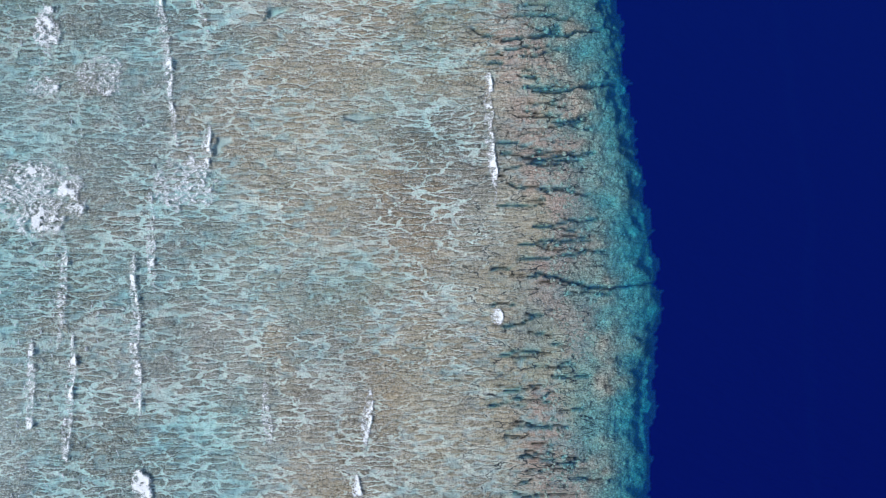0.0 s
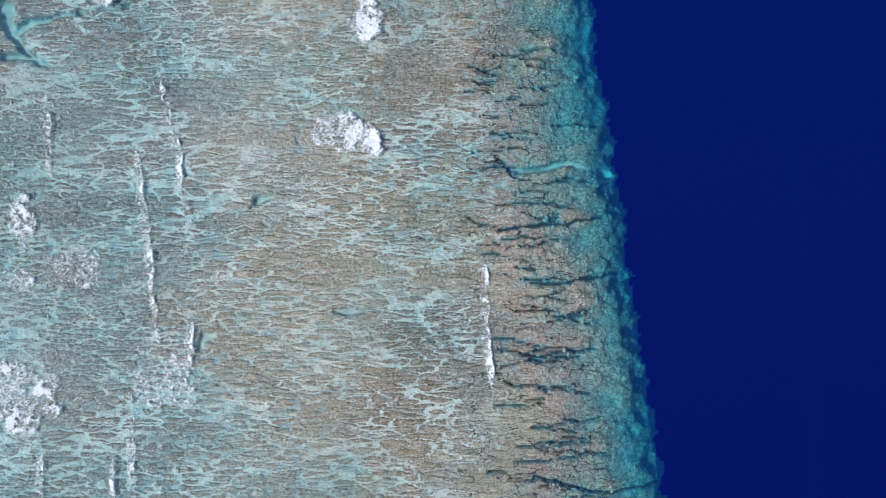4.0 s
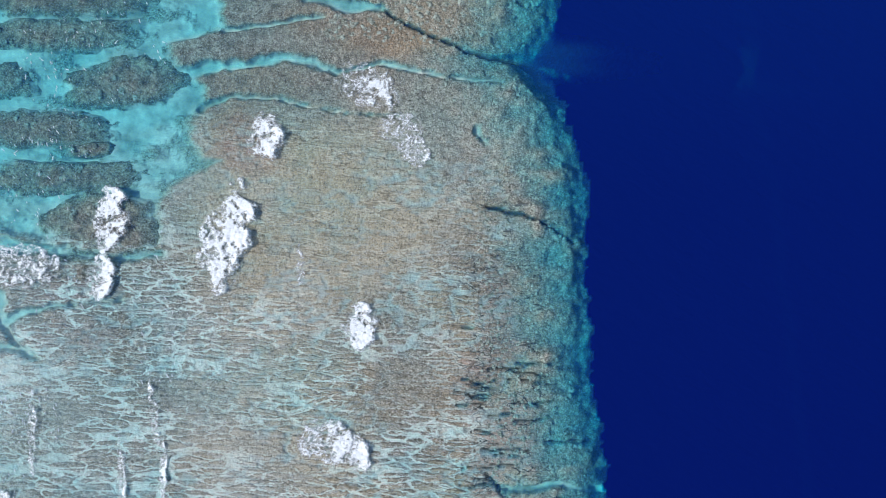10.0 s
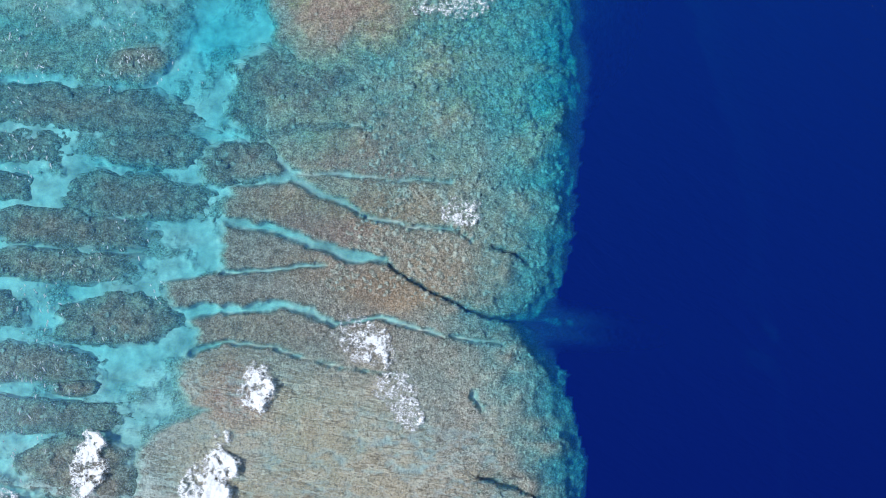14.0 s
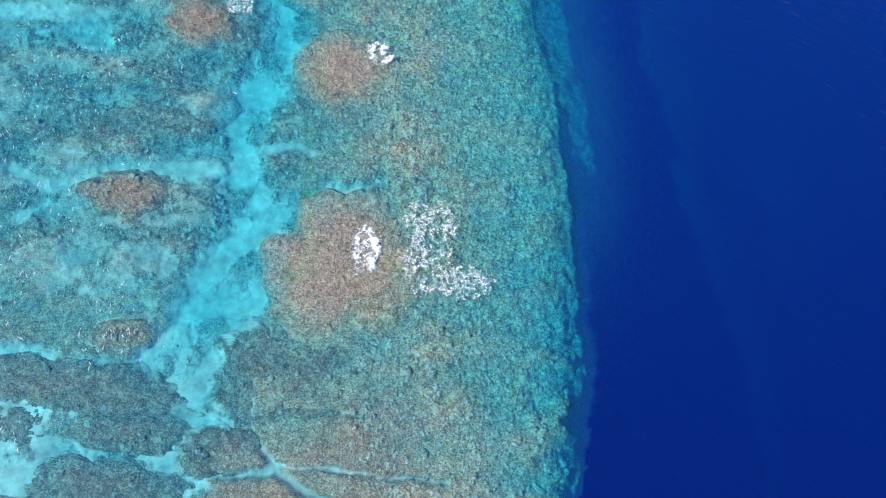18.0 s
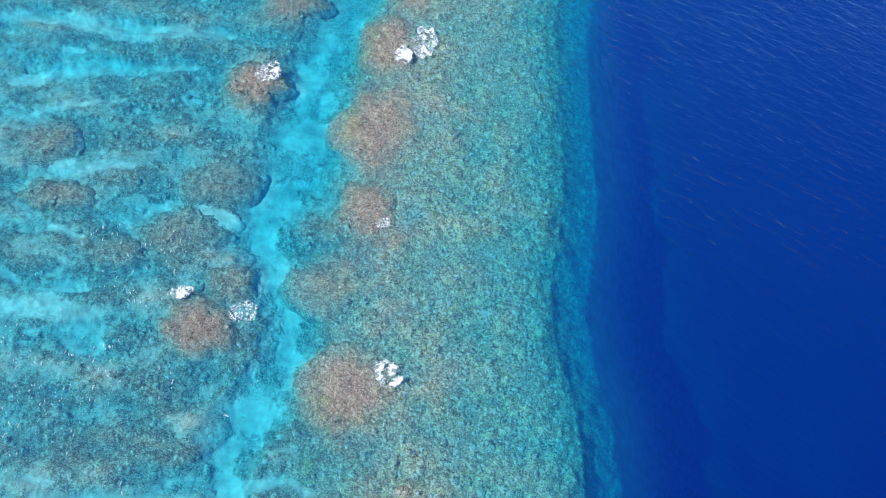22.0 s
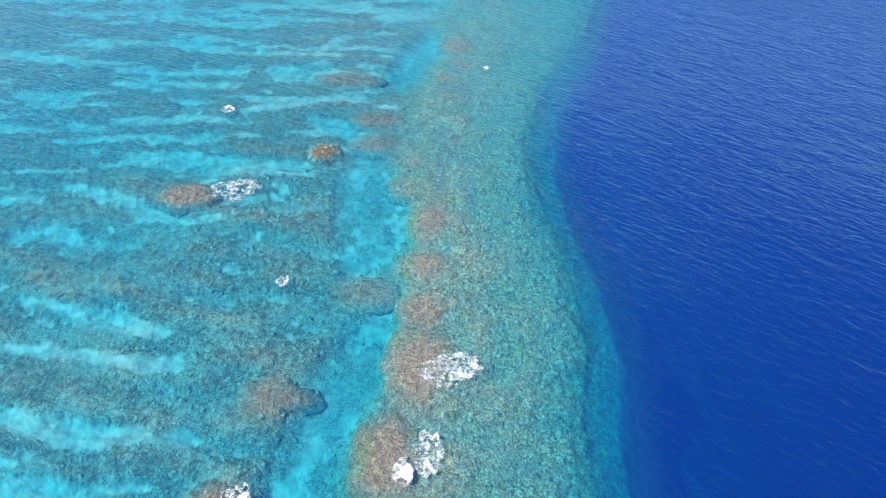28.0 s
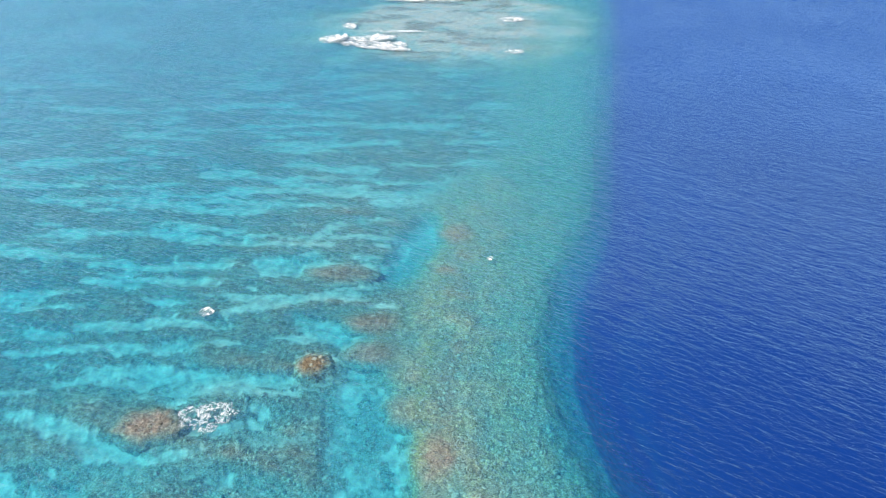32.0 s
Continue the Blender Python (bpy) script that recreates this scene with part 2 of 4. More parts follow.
def water_material():
    n = Nodes("sea_water")
    d = n.attr("depth")
    rgb = n.nt.nodes.new("ShaderNodeCombineColor")
    for i, k in enumerate((0.60, 0.072, 0.053)):
        n.link(n.math("POWER", math.e, n.math("MULTIPLY", d, -k)), rgb.inputs[i])
    clear = n.add("ShaderNodeBsdfTransparent")
    n.link(rgb.outputs[0], clear.inputs[0])
    # light scattered back by the water itself, little in the shallows, blue in the deep
    body = n.add("ShaderNodeBsdfDiffuse")
    # exposure's brightening along y is painted into the water's colours
    deep = n.mix(n.attr("farness"), (0.0007, 0.0040, 0.101), (0.004, 0.085, 0.40))
    shallow = n.mix(n.attr("farness"), (0.006, 0.066, 0.23), (0.010, 0.095, 0.28))
    veil = n.math("POWER", n.math("MULTIPLY", d, 0.105), 2.0)
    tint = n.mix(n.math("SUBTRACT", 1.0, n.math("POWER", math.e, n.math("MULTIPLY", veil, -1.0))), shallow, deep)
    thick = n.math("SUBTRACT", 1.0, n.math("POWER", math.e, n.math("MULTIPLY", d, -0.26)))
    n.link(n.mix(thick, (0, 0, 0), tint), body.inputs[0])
    both = n.nt.nodes.new("ShaderNodeAddShader")
    n.link(clear.outputs[0], both.inputs[0])
    n.link(body.outputs[0], both.inputs[1])
    swell = n.noise(n.place(0.10, 0.24, 1, radians(33)), 1.0, 4, 0.55, 0.5)
    chop = n.noise(n.place(0.30, 0.80, 1, radians(24)), 1.0, 4, 0.6, 0.7)
    ripple = n.noise(n.place(1.1, 2.2, 1, radians(14)), 1.0, 3, 0.55, 0.4)
    gusts = n.span(n.noise(n.place(), 0.012, 3, 0.5), 0.3, 0.7, 0.7, 1.25)
    gusts = n.math("MULTIPLY", gusts, n.math("MAXIMUM", n.math("MULTIPLY", n.span(d, 2.5, 9.0, 0.10, 1.0), n.span(n.attr("farness"), 0.05, 0.36, 0.2, 1.0)), n.span(n.attr("farness"), 0.17, 0.75, 0.0, 2.6)))
    waves = n.math("ADD", n.math("MULTIPLY", swell, 0.9), n.math("ADD", n.math("MULTIPLY", chop, 0.62), n.math("MULTIPLY", ripple, 0.17)))
    normal = n.bump(n.math("MULTIPLY", gusts, n.math("SUBTRACT", waves, 0.81)), 1.0, 0.62)
    n.link(normal, body.inputs["Normal"])
    gloss = n.add("ShaderNodeBsdfGlossy", Color=(0.62, 0.84, 1.0, 1.0))
    n.link(normal, gloss.inputs["Normal"])
    n.link(n.span(n.attr("farness"), 0.12, 0.32, 0.16, 0.30), gloss.inputs["Roughness"])
    facing = n.add("ShaderNodeLayerWeight", Blend=0.5)
    n.link(normal, facing.inputs["Normal"])
    mirror = n.math("ADD", 0.02, n.math("MULTIPLY", 0.98, n.math("POWER", facing.outputs["Facing"], 5.0)))
    top = n.nt.nodes.new("ShaderNodeMixShader")
    n.link(mirror, top.inputs[0])
    n.link(both.outputs[0], top.inputs[1])
    n.link(gloss.outputs[0], top.inputs[2])
    n.link(top.outputs[0], n.out.inputs[0])
    return n.mat


def foam_material():
    """Froth: white where it is thick, with gaps between the bubbles where it thins out."""
    n = Nodes("sea_foam")
    p = n.place()
    v, fine = n.noise(p, 2.2, 7, 0.68), n.noise(p, 6.0, 4, 0.65)
    c = n.mix(n.span(v, 0.3, 0.65), (0.78, 0.81, 0.82), (0.96, 0.96, 0.96))
    n.surface(c, 0.85, n.bump(v, 0.8, 0.25), 0.2)
    froth = n.out.inputs[0].links[0].from_socket
    # a net of thin threads where the foam thins out
    web = n.math("MAXIMUM", n.thin(n.noise(n.place(0.55, 1.0), 1.1, 5, 0.6, 0.6), 0.04), n.thin(n.noise(n.place(0.7, 1.0, 1, 0.4), 2.4, 4, 0.6, 0.5), 0.045))
    grain = n.math("ADD", n.math("MULTIPLY", n.math("SUBTRACT", v, 0.5), 2.2), n.math("MULTIPLY", n.math("SUBTRACT", fine, 0.5), 1.4))
    solid = n.math("ADD", n.math("MULTIPLY", n.math("SUBTRACT", n.attr("thick"), 0.36), 5.0), grain)
    lace = n.math("MULTIPLY", web, n.math("ADD", n.math("MULTIPLY", n.attr("thick"), 3.6), n.math("MULTIPLY", grain, 0.6)))
    cover = n.math("MAXIMUM", solid, lace)
    top = n.nt.nodes.new("ShaderNodeMixShader")
    n.link(n.span(cover, 0.05, 0.6), top.inputs[0])
    n.link(n.add("ShaderNodeBsdfTransparent").outputs[0], top.inputs[1])
    n.link(froth, top.inputs[2])
    n.link(top.outputs[0], n.out.inputs[0])
    return n.mat


SEABED, WATER, FOAM = seabed_material(), water_material(), foam_material()
CORALS = {
    "brown": coral_material("brown_coral", (0.10, 0.085, 0.065), (0.27, 0.225, 0.17), (0.44, 0.39, 0.31)),
    "pink": coral_material("pinkish_coral", (0.15, 0.12, 0.10), (0.345, 0.28, 0.235), (0.50, 0.43, 0.37)),
    "dark": coral_material("dark_coral", (0.055, 0.055, 0.052), (0.16, 0.145, 0.13), (0.34, 0.33, 0.29)),
    "grey": coral_material("grey_coral", (0.075, 0.08, 0.07), (0.21, 0.205, 0.17), (0.40, 0.40, 0.34)),
    "rust": coral_material("rust_coral", (0.11, 0.08, 0.05), (0.29, 0.20, 0.12), (0.42, 0.32, 0.21)),
}


# ---- the lie of the reef ----
def vnoise(x, y, seed=0):
    """Value noise from 0 to 1."""
    xi, yi = np.floor(x).astype(np.int64), np.floor(y).astype(np.int64)
    fx, fy = x - xi, y - yi
    fx, fy = fx * fx * (3 - 2 * fx), fy * fy * (3 - 2 * fy)

    def h(i, j):
        n = (i * 374761393 + j * 668265263 + seed * 1442695) & 0x7FFFFFFF
        n = ((n ^ (n >> 13)) * 1274126177) & 0x7FFFFFFF
        n = ((n ^ (n >> 15)) * 747796405) & 0x7FFFFFFF
        return ((n >> 8) & 0xFFFF) / 65535.0

    a, b, c, d = h(xi, yi), h(xi + 1, yi), h(xi, yi + 1), h(xi + 1, yi + 1)
    return (a * (1 - fx) + b * fx) * (1 - fy) + (c * (1 - fx) + d * fx) * fy


def fbm(x, y, seed=0, octaves=4, gain=0.5):
    total, amp, norm = 0.0, 1.0, 0.0
    for o in range(octaves):
        total = total + amp * vnoise(x * 2 ** o + 17.3 * o, y * 2 ** o - 9.1 * o, seed + o)
        norm, amp = norm + amp, amp * gain
    return total / norm


def step(a, b, v):
    t = np.clip((v - a) / (b - a), 0, 1)
    return t * t * (3 - 2 * t)


EDGE = [(-300, 40), (-32, 31.3), (-13, 32.4), (-4, 33.7), (4, 32.7), (15, 31.4), (30, 29), (48, 27), (64, 24.3), (77, 23.3),
        (94, 22.2), (99, 20.3), (104, 18.5), (107, 15.5), (110.5, 12), (113, 14.5), (117, 17), (125, 18), (133, 18.4), (151, 16.9),
        (171, 13.7), (184, 10.7), (199, 7.2), (205, 4), (215, 1.8), (237, 2.1), (256, -0.5), (278, -3.5), (295, -3.1), (315, -7.1),
        (333, -13.5), (354, -19), (390, -19), (410, -12.5), (437, -5.5), (466, -3), (536, 0.5), (612, 5), (730, 11), (3000, 100)]
BANK = [(60, -90), (71, -63), (74, -50), (77.5, -43.5), (81, -41.2), (85, -42.6), (88.5, -40), (91.5, -35.5), (94.6, -36.8),
        (98.4, -38.7), (102, -36), (104.4, -36.7), (107, -40.9), (110.7, -41.5), (113, -33.5), (116.5, -35.2), (120, -34.5),
        (126, -35.4), (134, -30.4), (150, -33)]
TRUNK = [(130, 180, 205, 225, 260, 290, 330), (-1.8, -2.0, -2.2, -2.4, -2.4, -2.3, -2.3)]     # depth of the main channel along the reef
CHANNELS, CREVICES = [], []


def channel(points, depth=None):
    """A sandy channel through (x, y, half its width)."""
    CHANNELS.append((points, depth))


def crevice(points):
    CREVICES.append((points, None))


def inside(x, y, lines):
    """How deep each place lies inside the nearest of the lines (metres, negative outside) and that line's depth."""
    best, deep, wide = np.full(x.shape, -99.0), np.zeros(x.shape), np.zeros(x.shape)
    for points, depth in lines:
        xs, ys, m = [p[0] for p in points], [p[1] for p in points], max(p[2] for p in points) + 4
        pick = np.nonzero((x > min(xs) - m) & (x < max(xs) + m) & (y > min(ys) - m) & (y < max(ys) + m))
        px, py = x[pick], y[pick]
        if not len(px):
            continue
        d = np.full(px.shape, -99.0)
        for (ax, ay, aw), (bx, by, bw) in zip(points, points[1:]):
            ux, uy = bx - ax, by - ay
            t = np.clip(((px - ax) * ux + (py - ay) * uy) / (ux * ux + uy * uy), 0, 1)
            d = np.maximum(d, aw + (bw - aw) * t - np.hypot(px - ax - t * ux, py - ay - t * uy))
        better = d > best[pick]
        deep[pick] = np.where(better, (depth if depth is not None else -1.3 if max(p[2] for p in points) < 2.2 else np.interp(py, *TRUNK)), deep[pick])
        wide[pick] = np.where(better, max(p[2] for p in points), wide[pick])
        best[pick] = np.maximum(best[pick], d)
    return best, deep, wide


channel([(-33.6, 135.1, 0.65), (-29.7, 132.8, 0.61), (-26.1, 129.1, 0.55)])
channel([(-26.1, 129.1, 0.45), (-18.7, 130.1, 0.4), (-11.6, 129.8, 0.35), (-1.2, 130.5, 0.25)])
channel([(-41.1, 126.6, 0.81), (-33.2, 127.0, 0.71), (-26.0, 128.9, 0.55)])
channel([(-26.0, 128.7, 0.51), (-21.8, 126.9, 0.61), (-16.4, 125.5, 0.55), (-13.5, 123.5, 0.56), (-9.1, 123.2, 0.4), (-0.4, 123.0, 0.25), (3.2, 121.7, 0.15)])
channel([(-35.3, 120.7, 0.61), (-28.8, 120.7, 0.66), (-22.4, 118.9, 0.81), (-16.2, 117.6, 0.86), (-10.2, 117.4, 0.5)])
channel([(-33.8, 113.3, 0.4), (-27.0, 114.1, 0.35), (-18.6, 115.8, 0.25)])
channel([(-40.3, 105.8, 1.27), (-32.9, 107.6, 0.76), (-24.5, 109.2, 0.66), (-20.2, 108.8, 0.61), (-16.6, 107.1, 0.4)])
channel([(-16.6, 107.3, 0.25), (-10.0, 109.1, 0.45), (-3.9, 108.0, 0.4), (0.4, 107.1, 0.35), (8.5, 107.1, 0.3)])
channel([(-36.9, 100.7, 0.66), (-32.1, 102.9, 0.35), (-25.4, 103.0, 0.3), (-21.9, 102.3, 0.21), (-14.9, 100.6, 0.16), (-7.3, 101.0, 0.15)])
channel([(-39.0, 93.0, 1.62), (-35.5, 92.2, 0.81), (-33.1, 92.6, 0.3)])
channel([(-33.5, 134.7, 0.46), (-26.6, 136.1, 0.46), (-19.7, 137.8, 0.45), (-14.3, 137.5, 0.25)])
crevice([(-10.2, 117.5, 0.14), (-6.5, 115.0, 0.14), (-0.2, 112.7, 0.16), (3.4, 111.2, 0.14), (9.0, 110.5, 0.16)])
crevice([(7.8, 110.4, 0.16), (11.1, 110.7, 0.16), (14.6, 110.0, 0.69)])
crevice([(5.8, 121.1, 0.16), (9.4, 120.6, 0.16), (11.7, 119.2, 0.16)])
crevice([(7.3, 87.7, 0.14), (11.6, 86.9, 0.16), (15.9, 85.6, 0.16), (20.7, 83.1, 0.16)])
crevice([(14.0, 1.4, 0.14), (17.9, 0.8, 0.16), (21.4, -0.5, 0.16), (25.7, -0.8, 0.16), (33.2, 0.1, 0.16)])
channel([(11.1, 46.5, 0.4), (14.9, 46.6, 0.55), (19.1, 47.5, 0.6), (23.3, 46.5, 0.5), (26.3, 46.0, 0.55)])
crevice([(9.0, 37.5, 0.11), (12.8, 37.9, 0.16), (18.3, 38.4, 0.16), (24.6, 39.3, 0.16)])
crevice([(13.6, 29.7, 0.11), (18.2, 29.4, 0.16), (22.4, 30.4, 0.16), (27.4, 31.2, 0.16)])
crevice([(11.2, 45.5, 0.11), (9.9, 47.2, 0.11), (8.6, 48.4, 0.08)])
crevice([(13.1, 18.4, 0.08), (18.1, 19.4, 0.11), (23.1, 19.8, 0.11)])
channel([(5.4, 99.3, 0.55), (6.5, 97.5, 0.5)])
channel([(3.2, 69.8, 0.25), (5.6, 69.8, 0.25)])
channel([(-27.8, 40.7, 0.3), (-26.6, 42.2, 0.9), (-24.7, 42.2, 0.5)], depth=-0.4)
channel([(-35.0, 20.0, 0.45), (-33.8, 21.6, 0.9), (-32.7, 22.0, 0.5)], depth=-0.4)
channel([(-15.1, 25.8, 0.35), (-12.9, 25.3, 0.6), (-10.9, 25.6, 0.3)], depth=-0.4)
channel([(-65.5, 70.5, 1.3), (-64.0, 67.1, 1.0), (-61.2, 68.9, 0.6), (-56.1, 70.2, 0.35), (-46.4, 71.2, 0.3)])
channel([(-64.0, 67.1, 0.6), (-60.8, 63.0, 0.45), (-58.3, 62.2, 0.16)])
channel([(-65.1, 63.7, 0.6), (-60.0, 63.1, 0.35)])
channel([(-66.0, 79.0, 1.25), (-60.8, 78.4, 0.85), (-55.6, 77.9, 0.7), (-48.8, 77.4, 0.55), (-41.1, 78.6, 0.5)])
channel([(-37.0, 132.2, 2.57), (-41.5, 141.1, 5.24), (-41.4, 149.2, 5.74), (-38.5, 157.1, 6.75)])
channel([(-40.8, 137.1, 4.29), (-38.6, 145.8, 4.79), (-36.8, 154.2, 5.49), (-34.5, 165.0, 4.31), (-41.5, 173.0, 3.54), (-43.0, 180.4, 4.1), (-40.6, 187.3, 4.86), (-39.3, 195.9, 3.39), (-40.3, 204.0, 3.69), (-46.2, 213.6, 3.6)])
channel([(-38.0, 205.1, 3.81), (-46.4, 211.5, 3.96), (-49.6, 220.5, 5.59), (-47.9, 230.3, 7.27), (-47.1, 240.9, 7.63), (-49.0, 250.8, 6.4), (-48.6, 265.1, 6.25), (-47.6, 274.7, 5.64), (-46.5, 290.5, 4.78), (-44.6, 301.9, 2.85)])
channel([(-45.0, 276.5, 5.74), (-45.6, 287.1, 5.34), (-44.8, 297.8, 3.25)])
channel([(-51.6, 305.0, 4.92), (-52.5, 315.8, 7.77), (-55.5, 327.6, 8.48), (-60.1, 339.4, 7.26), (-62.2, 350.4, 4.56)])
channel([(-63.7, 386.9, 2.43), (-60.5, 392.8, 5.34), (-59.1, 408.5, 7.11), (-59.0, 423.3, 3.9)], depth=-2.7)
channel([(-69.0, 169.5, 0.82), (-59.8, 170.9, 1.23), (-49.7, 171.7, 1.78), (-40.6, 173.6, 1.22)])
channel([(-39.0, 165.3, 3.41), (-33.3, 169.5, 1.73), (-26.2, 171.4, 0.91), (-17.3, 174.0, 0.5)])
channel([(-38.9, 151.2, 3.68), (-33.1, 153.7, 2.8), (-28.8, 155.2, 0.72)])
channel([(-41.1, 176.1, 0.82), (-34.8, 177.9, 1.22), (-29.1, 177.6, 0.51)])
channel([(-78.2, 168.4, 1.0), (-71.0, 166.3, 1.2), (-64.3, 169.6, 0.82)])
channel([(-89.8, 196.7, 1.35), (-81.1, 198.1, 1.71), (-70.9, 198.3, 0.89)])
channel([(-70.7, 172.6, 0.76), (-67.0, 172.7, 0.59)])
channel([(-71.1, 163.6, 0.81), (-74.4, 160.4, 1.08)])
channel([(-120.3, 286.6, 1.03), (-108.3, 284.9, 2.33), (-97.4, 285.0, 2.64), (-87.2, 283.1, 1.86)])
channel([(-118.7, 273.8, 1.1), (-107.3, 274.9, 1.45), (-94.1, 274.7, 2.1), (-80.9, 277.1, 1.08)])
channel([(-117.8, 258.7, 2.38), (-106.0, 260.1, 2.28), (-93.5, 260.0, 1.88), (-78.1, 261.0, 1.35), (-70.4, 262.3, 0.79)])
channel([(-107.9, 242.1, 2.26), (-100.8, 246.2, 2.31), (-88.6, 249.8, 1.72), (-74.3, 251.7, 1.14)])
channel([(-103.0, 233.9, 1.05), (-94.4, 238.6, 0.81), (-84.4, 241.1, 0.65)])
channel([(-95.3, 224.5, 1.68), (-84.8, 224.7, 1.63), (-75.0, 228.2, 0.89)])
channel([(-81.3, 199.0, 1.78), (-73.0, 197.2, 1.54)])
channel([(-86.2, 212.4, 1.03), (-80.1, 212.0, 0.78)])
channel([(-61.3, 220.4, 1.46), (-53.8, 218.7, 1.98)])
channel([(-103.5, 259.7, 2.15), (-94.0, 258.5, 2.14), (-84.0, 259.7, 1.61), (-70.9, 260.8, 0.67)])
channel([(-114.7, 273.7, 1.04), (-102.4, 275.1, 1.48), (-90.2, 274.5, 1.68), (-80.6, 276.2, 1.12)])
channel([(-116.5, 285.3, 1.19), (-104.4, 284.3, 1.97), (-88.6, 282.5, 1.41)])
channel([(-135.2, 304.3, 2.37), (-126.1, 307.9, 3.06), (-117.4, 305.4, 2.47), (-106.8, 305.4, 0.99)])
channel([(-134.9, 323.9, 1.53), (-122.5, 321.4, 2.4), (-107.7, 316.3, 2.66), (-97.5, 316.0, 1.68), (-87.0, 319.9, 0.87)])
channel([(-129.6, 333.4, 1.32), (-114.3, 340.8, 2.17), (-95.0, 340.8, 2.33), (-77.7, 342.5, 1.53)])
channel([(-146.7, 316.1, 1.5), (-137.1, 317.7, 1.73)])
channel([(-138.4, 354.2, 1.9), (-123.7, 356.1, 1.86), (-115.7, 361.2, 1.27)])
channel([(-148.4, 342.2, 1.19), (-126.0, 347.5, 1.48), (-110.0, 348.9, 1.43)])
channel([(-132.1, 384.0, 2.28), (-112.6, 387.4, 2.27)])
channel([(-149.5, 373.6, 1.5), (-132.3, 376.6, 1.83), (-111.9, 376.7, 1.41)])
channel([(-102.9, 391.7, 3.04), (-87.8, 391.7, 1.83)])
channel([(-103.4, 364.9, 1.25), (-91.5, 370.2, 1.96), (-82.6, 375.1, 1.31)])
channel([(-84.5, 365.1, 2.15), (-73.2, 361.1, 3.5), (-65.1, 355.4, 3.88)])
channel([(-119.7, 399.8, 1.23), (-100.5, 401.2, 1.6), (-85.5, 402.6, 1.61)])
channel([(-93.2, 402.5, 1.63), (-87.4, 416.1, 2.14)])
channel([(-65.4, 372.6, 1.24), (-59.9, 374.2, 1.54)])
channel([(-154.3, 326.6, 0.82), (-132.9, 330.8, 0.81)])
channel([(-165.5, 357.2, 1.04), (-143.3, 362.8, 1.03)])
channel([(-171.6, 399.2, 1.3), (-141.2, 402.1, 2.04), (-123.6, 402.3, 1.14)])
channel([(-169.4, 418.7, 1.48), (-132.9, 426.9, 1.43), (-91.9, 429.0, 1.35)])
channel([(-138.0, 433.3, 1.5), (-107.9, 439.6, 1.49), (-89.8, 436.2, 1.87)])
channel([(-120.5, 462.7, 3.49), (-101.1, 460.2, 2.25)])
channel([(-71.4, 442.6, 2.86), (-59.5, 446.0, 3.85)])
channel([(-189.7, 466.7, 3.38), (-180.0, 465.2, 2.64)])
channel([(-179.5, 431.5, 1.64), (-153.7, 438.2, 1.63)])
channel([(-130.7, 447.2, 1.62), (-89.6, 451.2, 1.55)])
channel([(-157.8, 499.5, 2.24), (-105.8, 511.8, 2.28)])
channel([(-202.3, 516.2, 2.66), (-146.2, 534.0, 2.7)])
channel([(-117.4, 481.7, 1.94), (-85.2, 490.2, 2.66)])
RUNS = random.Random(12)
y0 = -45.0
while y0 < 66:                                          # lesser crevices, side by side across the outer flat, some of them forked
    x0, y1, lean = RUNS.uniform(6, 19) - 0.04 * y0, y0, RUNS.uniform(-0.22, 0.10)
    line = []
    for i in range(RUNS.randint(3, 7)):
        line.append((x0, y1, RUNS.uniform(0.02, 0.09)))
        x0, y1 = x0 + RUNS.uniform(0.9, 2.0), y1 + lean + RUNS.uniform(-0.3, 0.3)
    crevice(line)
    if RUNS.random() < 0.4 and len(line) > 3:
        fx, fy, _ = line[2]
        crevice([(fx, fy, 0.07), (fx + 1.3, fy + 0.5, 0.05), (fx + 3.0, fy + RUNS.uniform(0.5, 1.1), 0.02)])
    y0 += RUNS.uniform(0.5, 1.7)


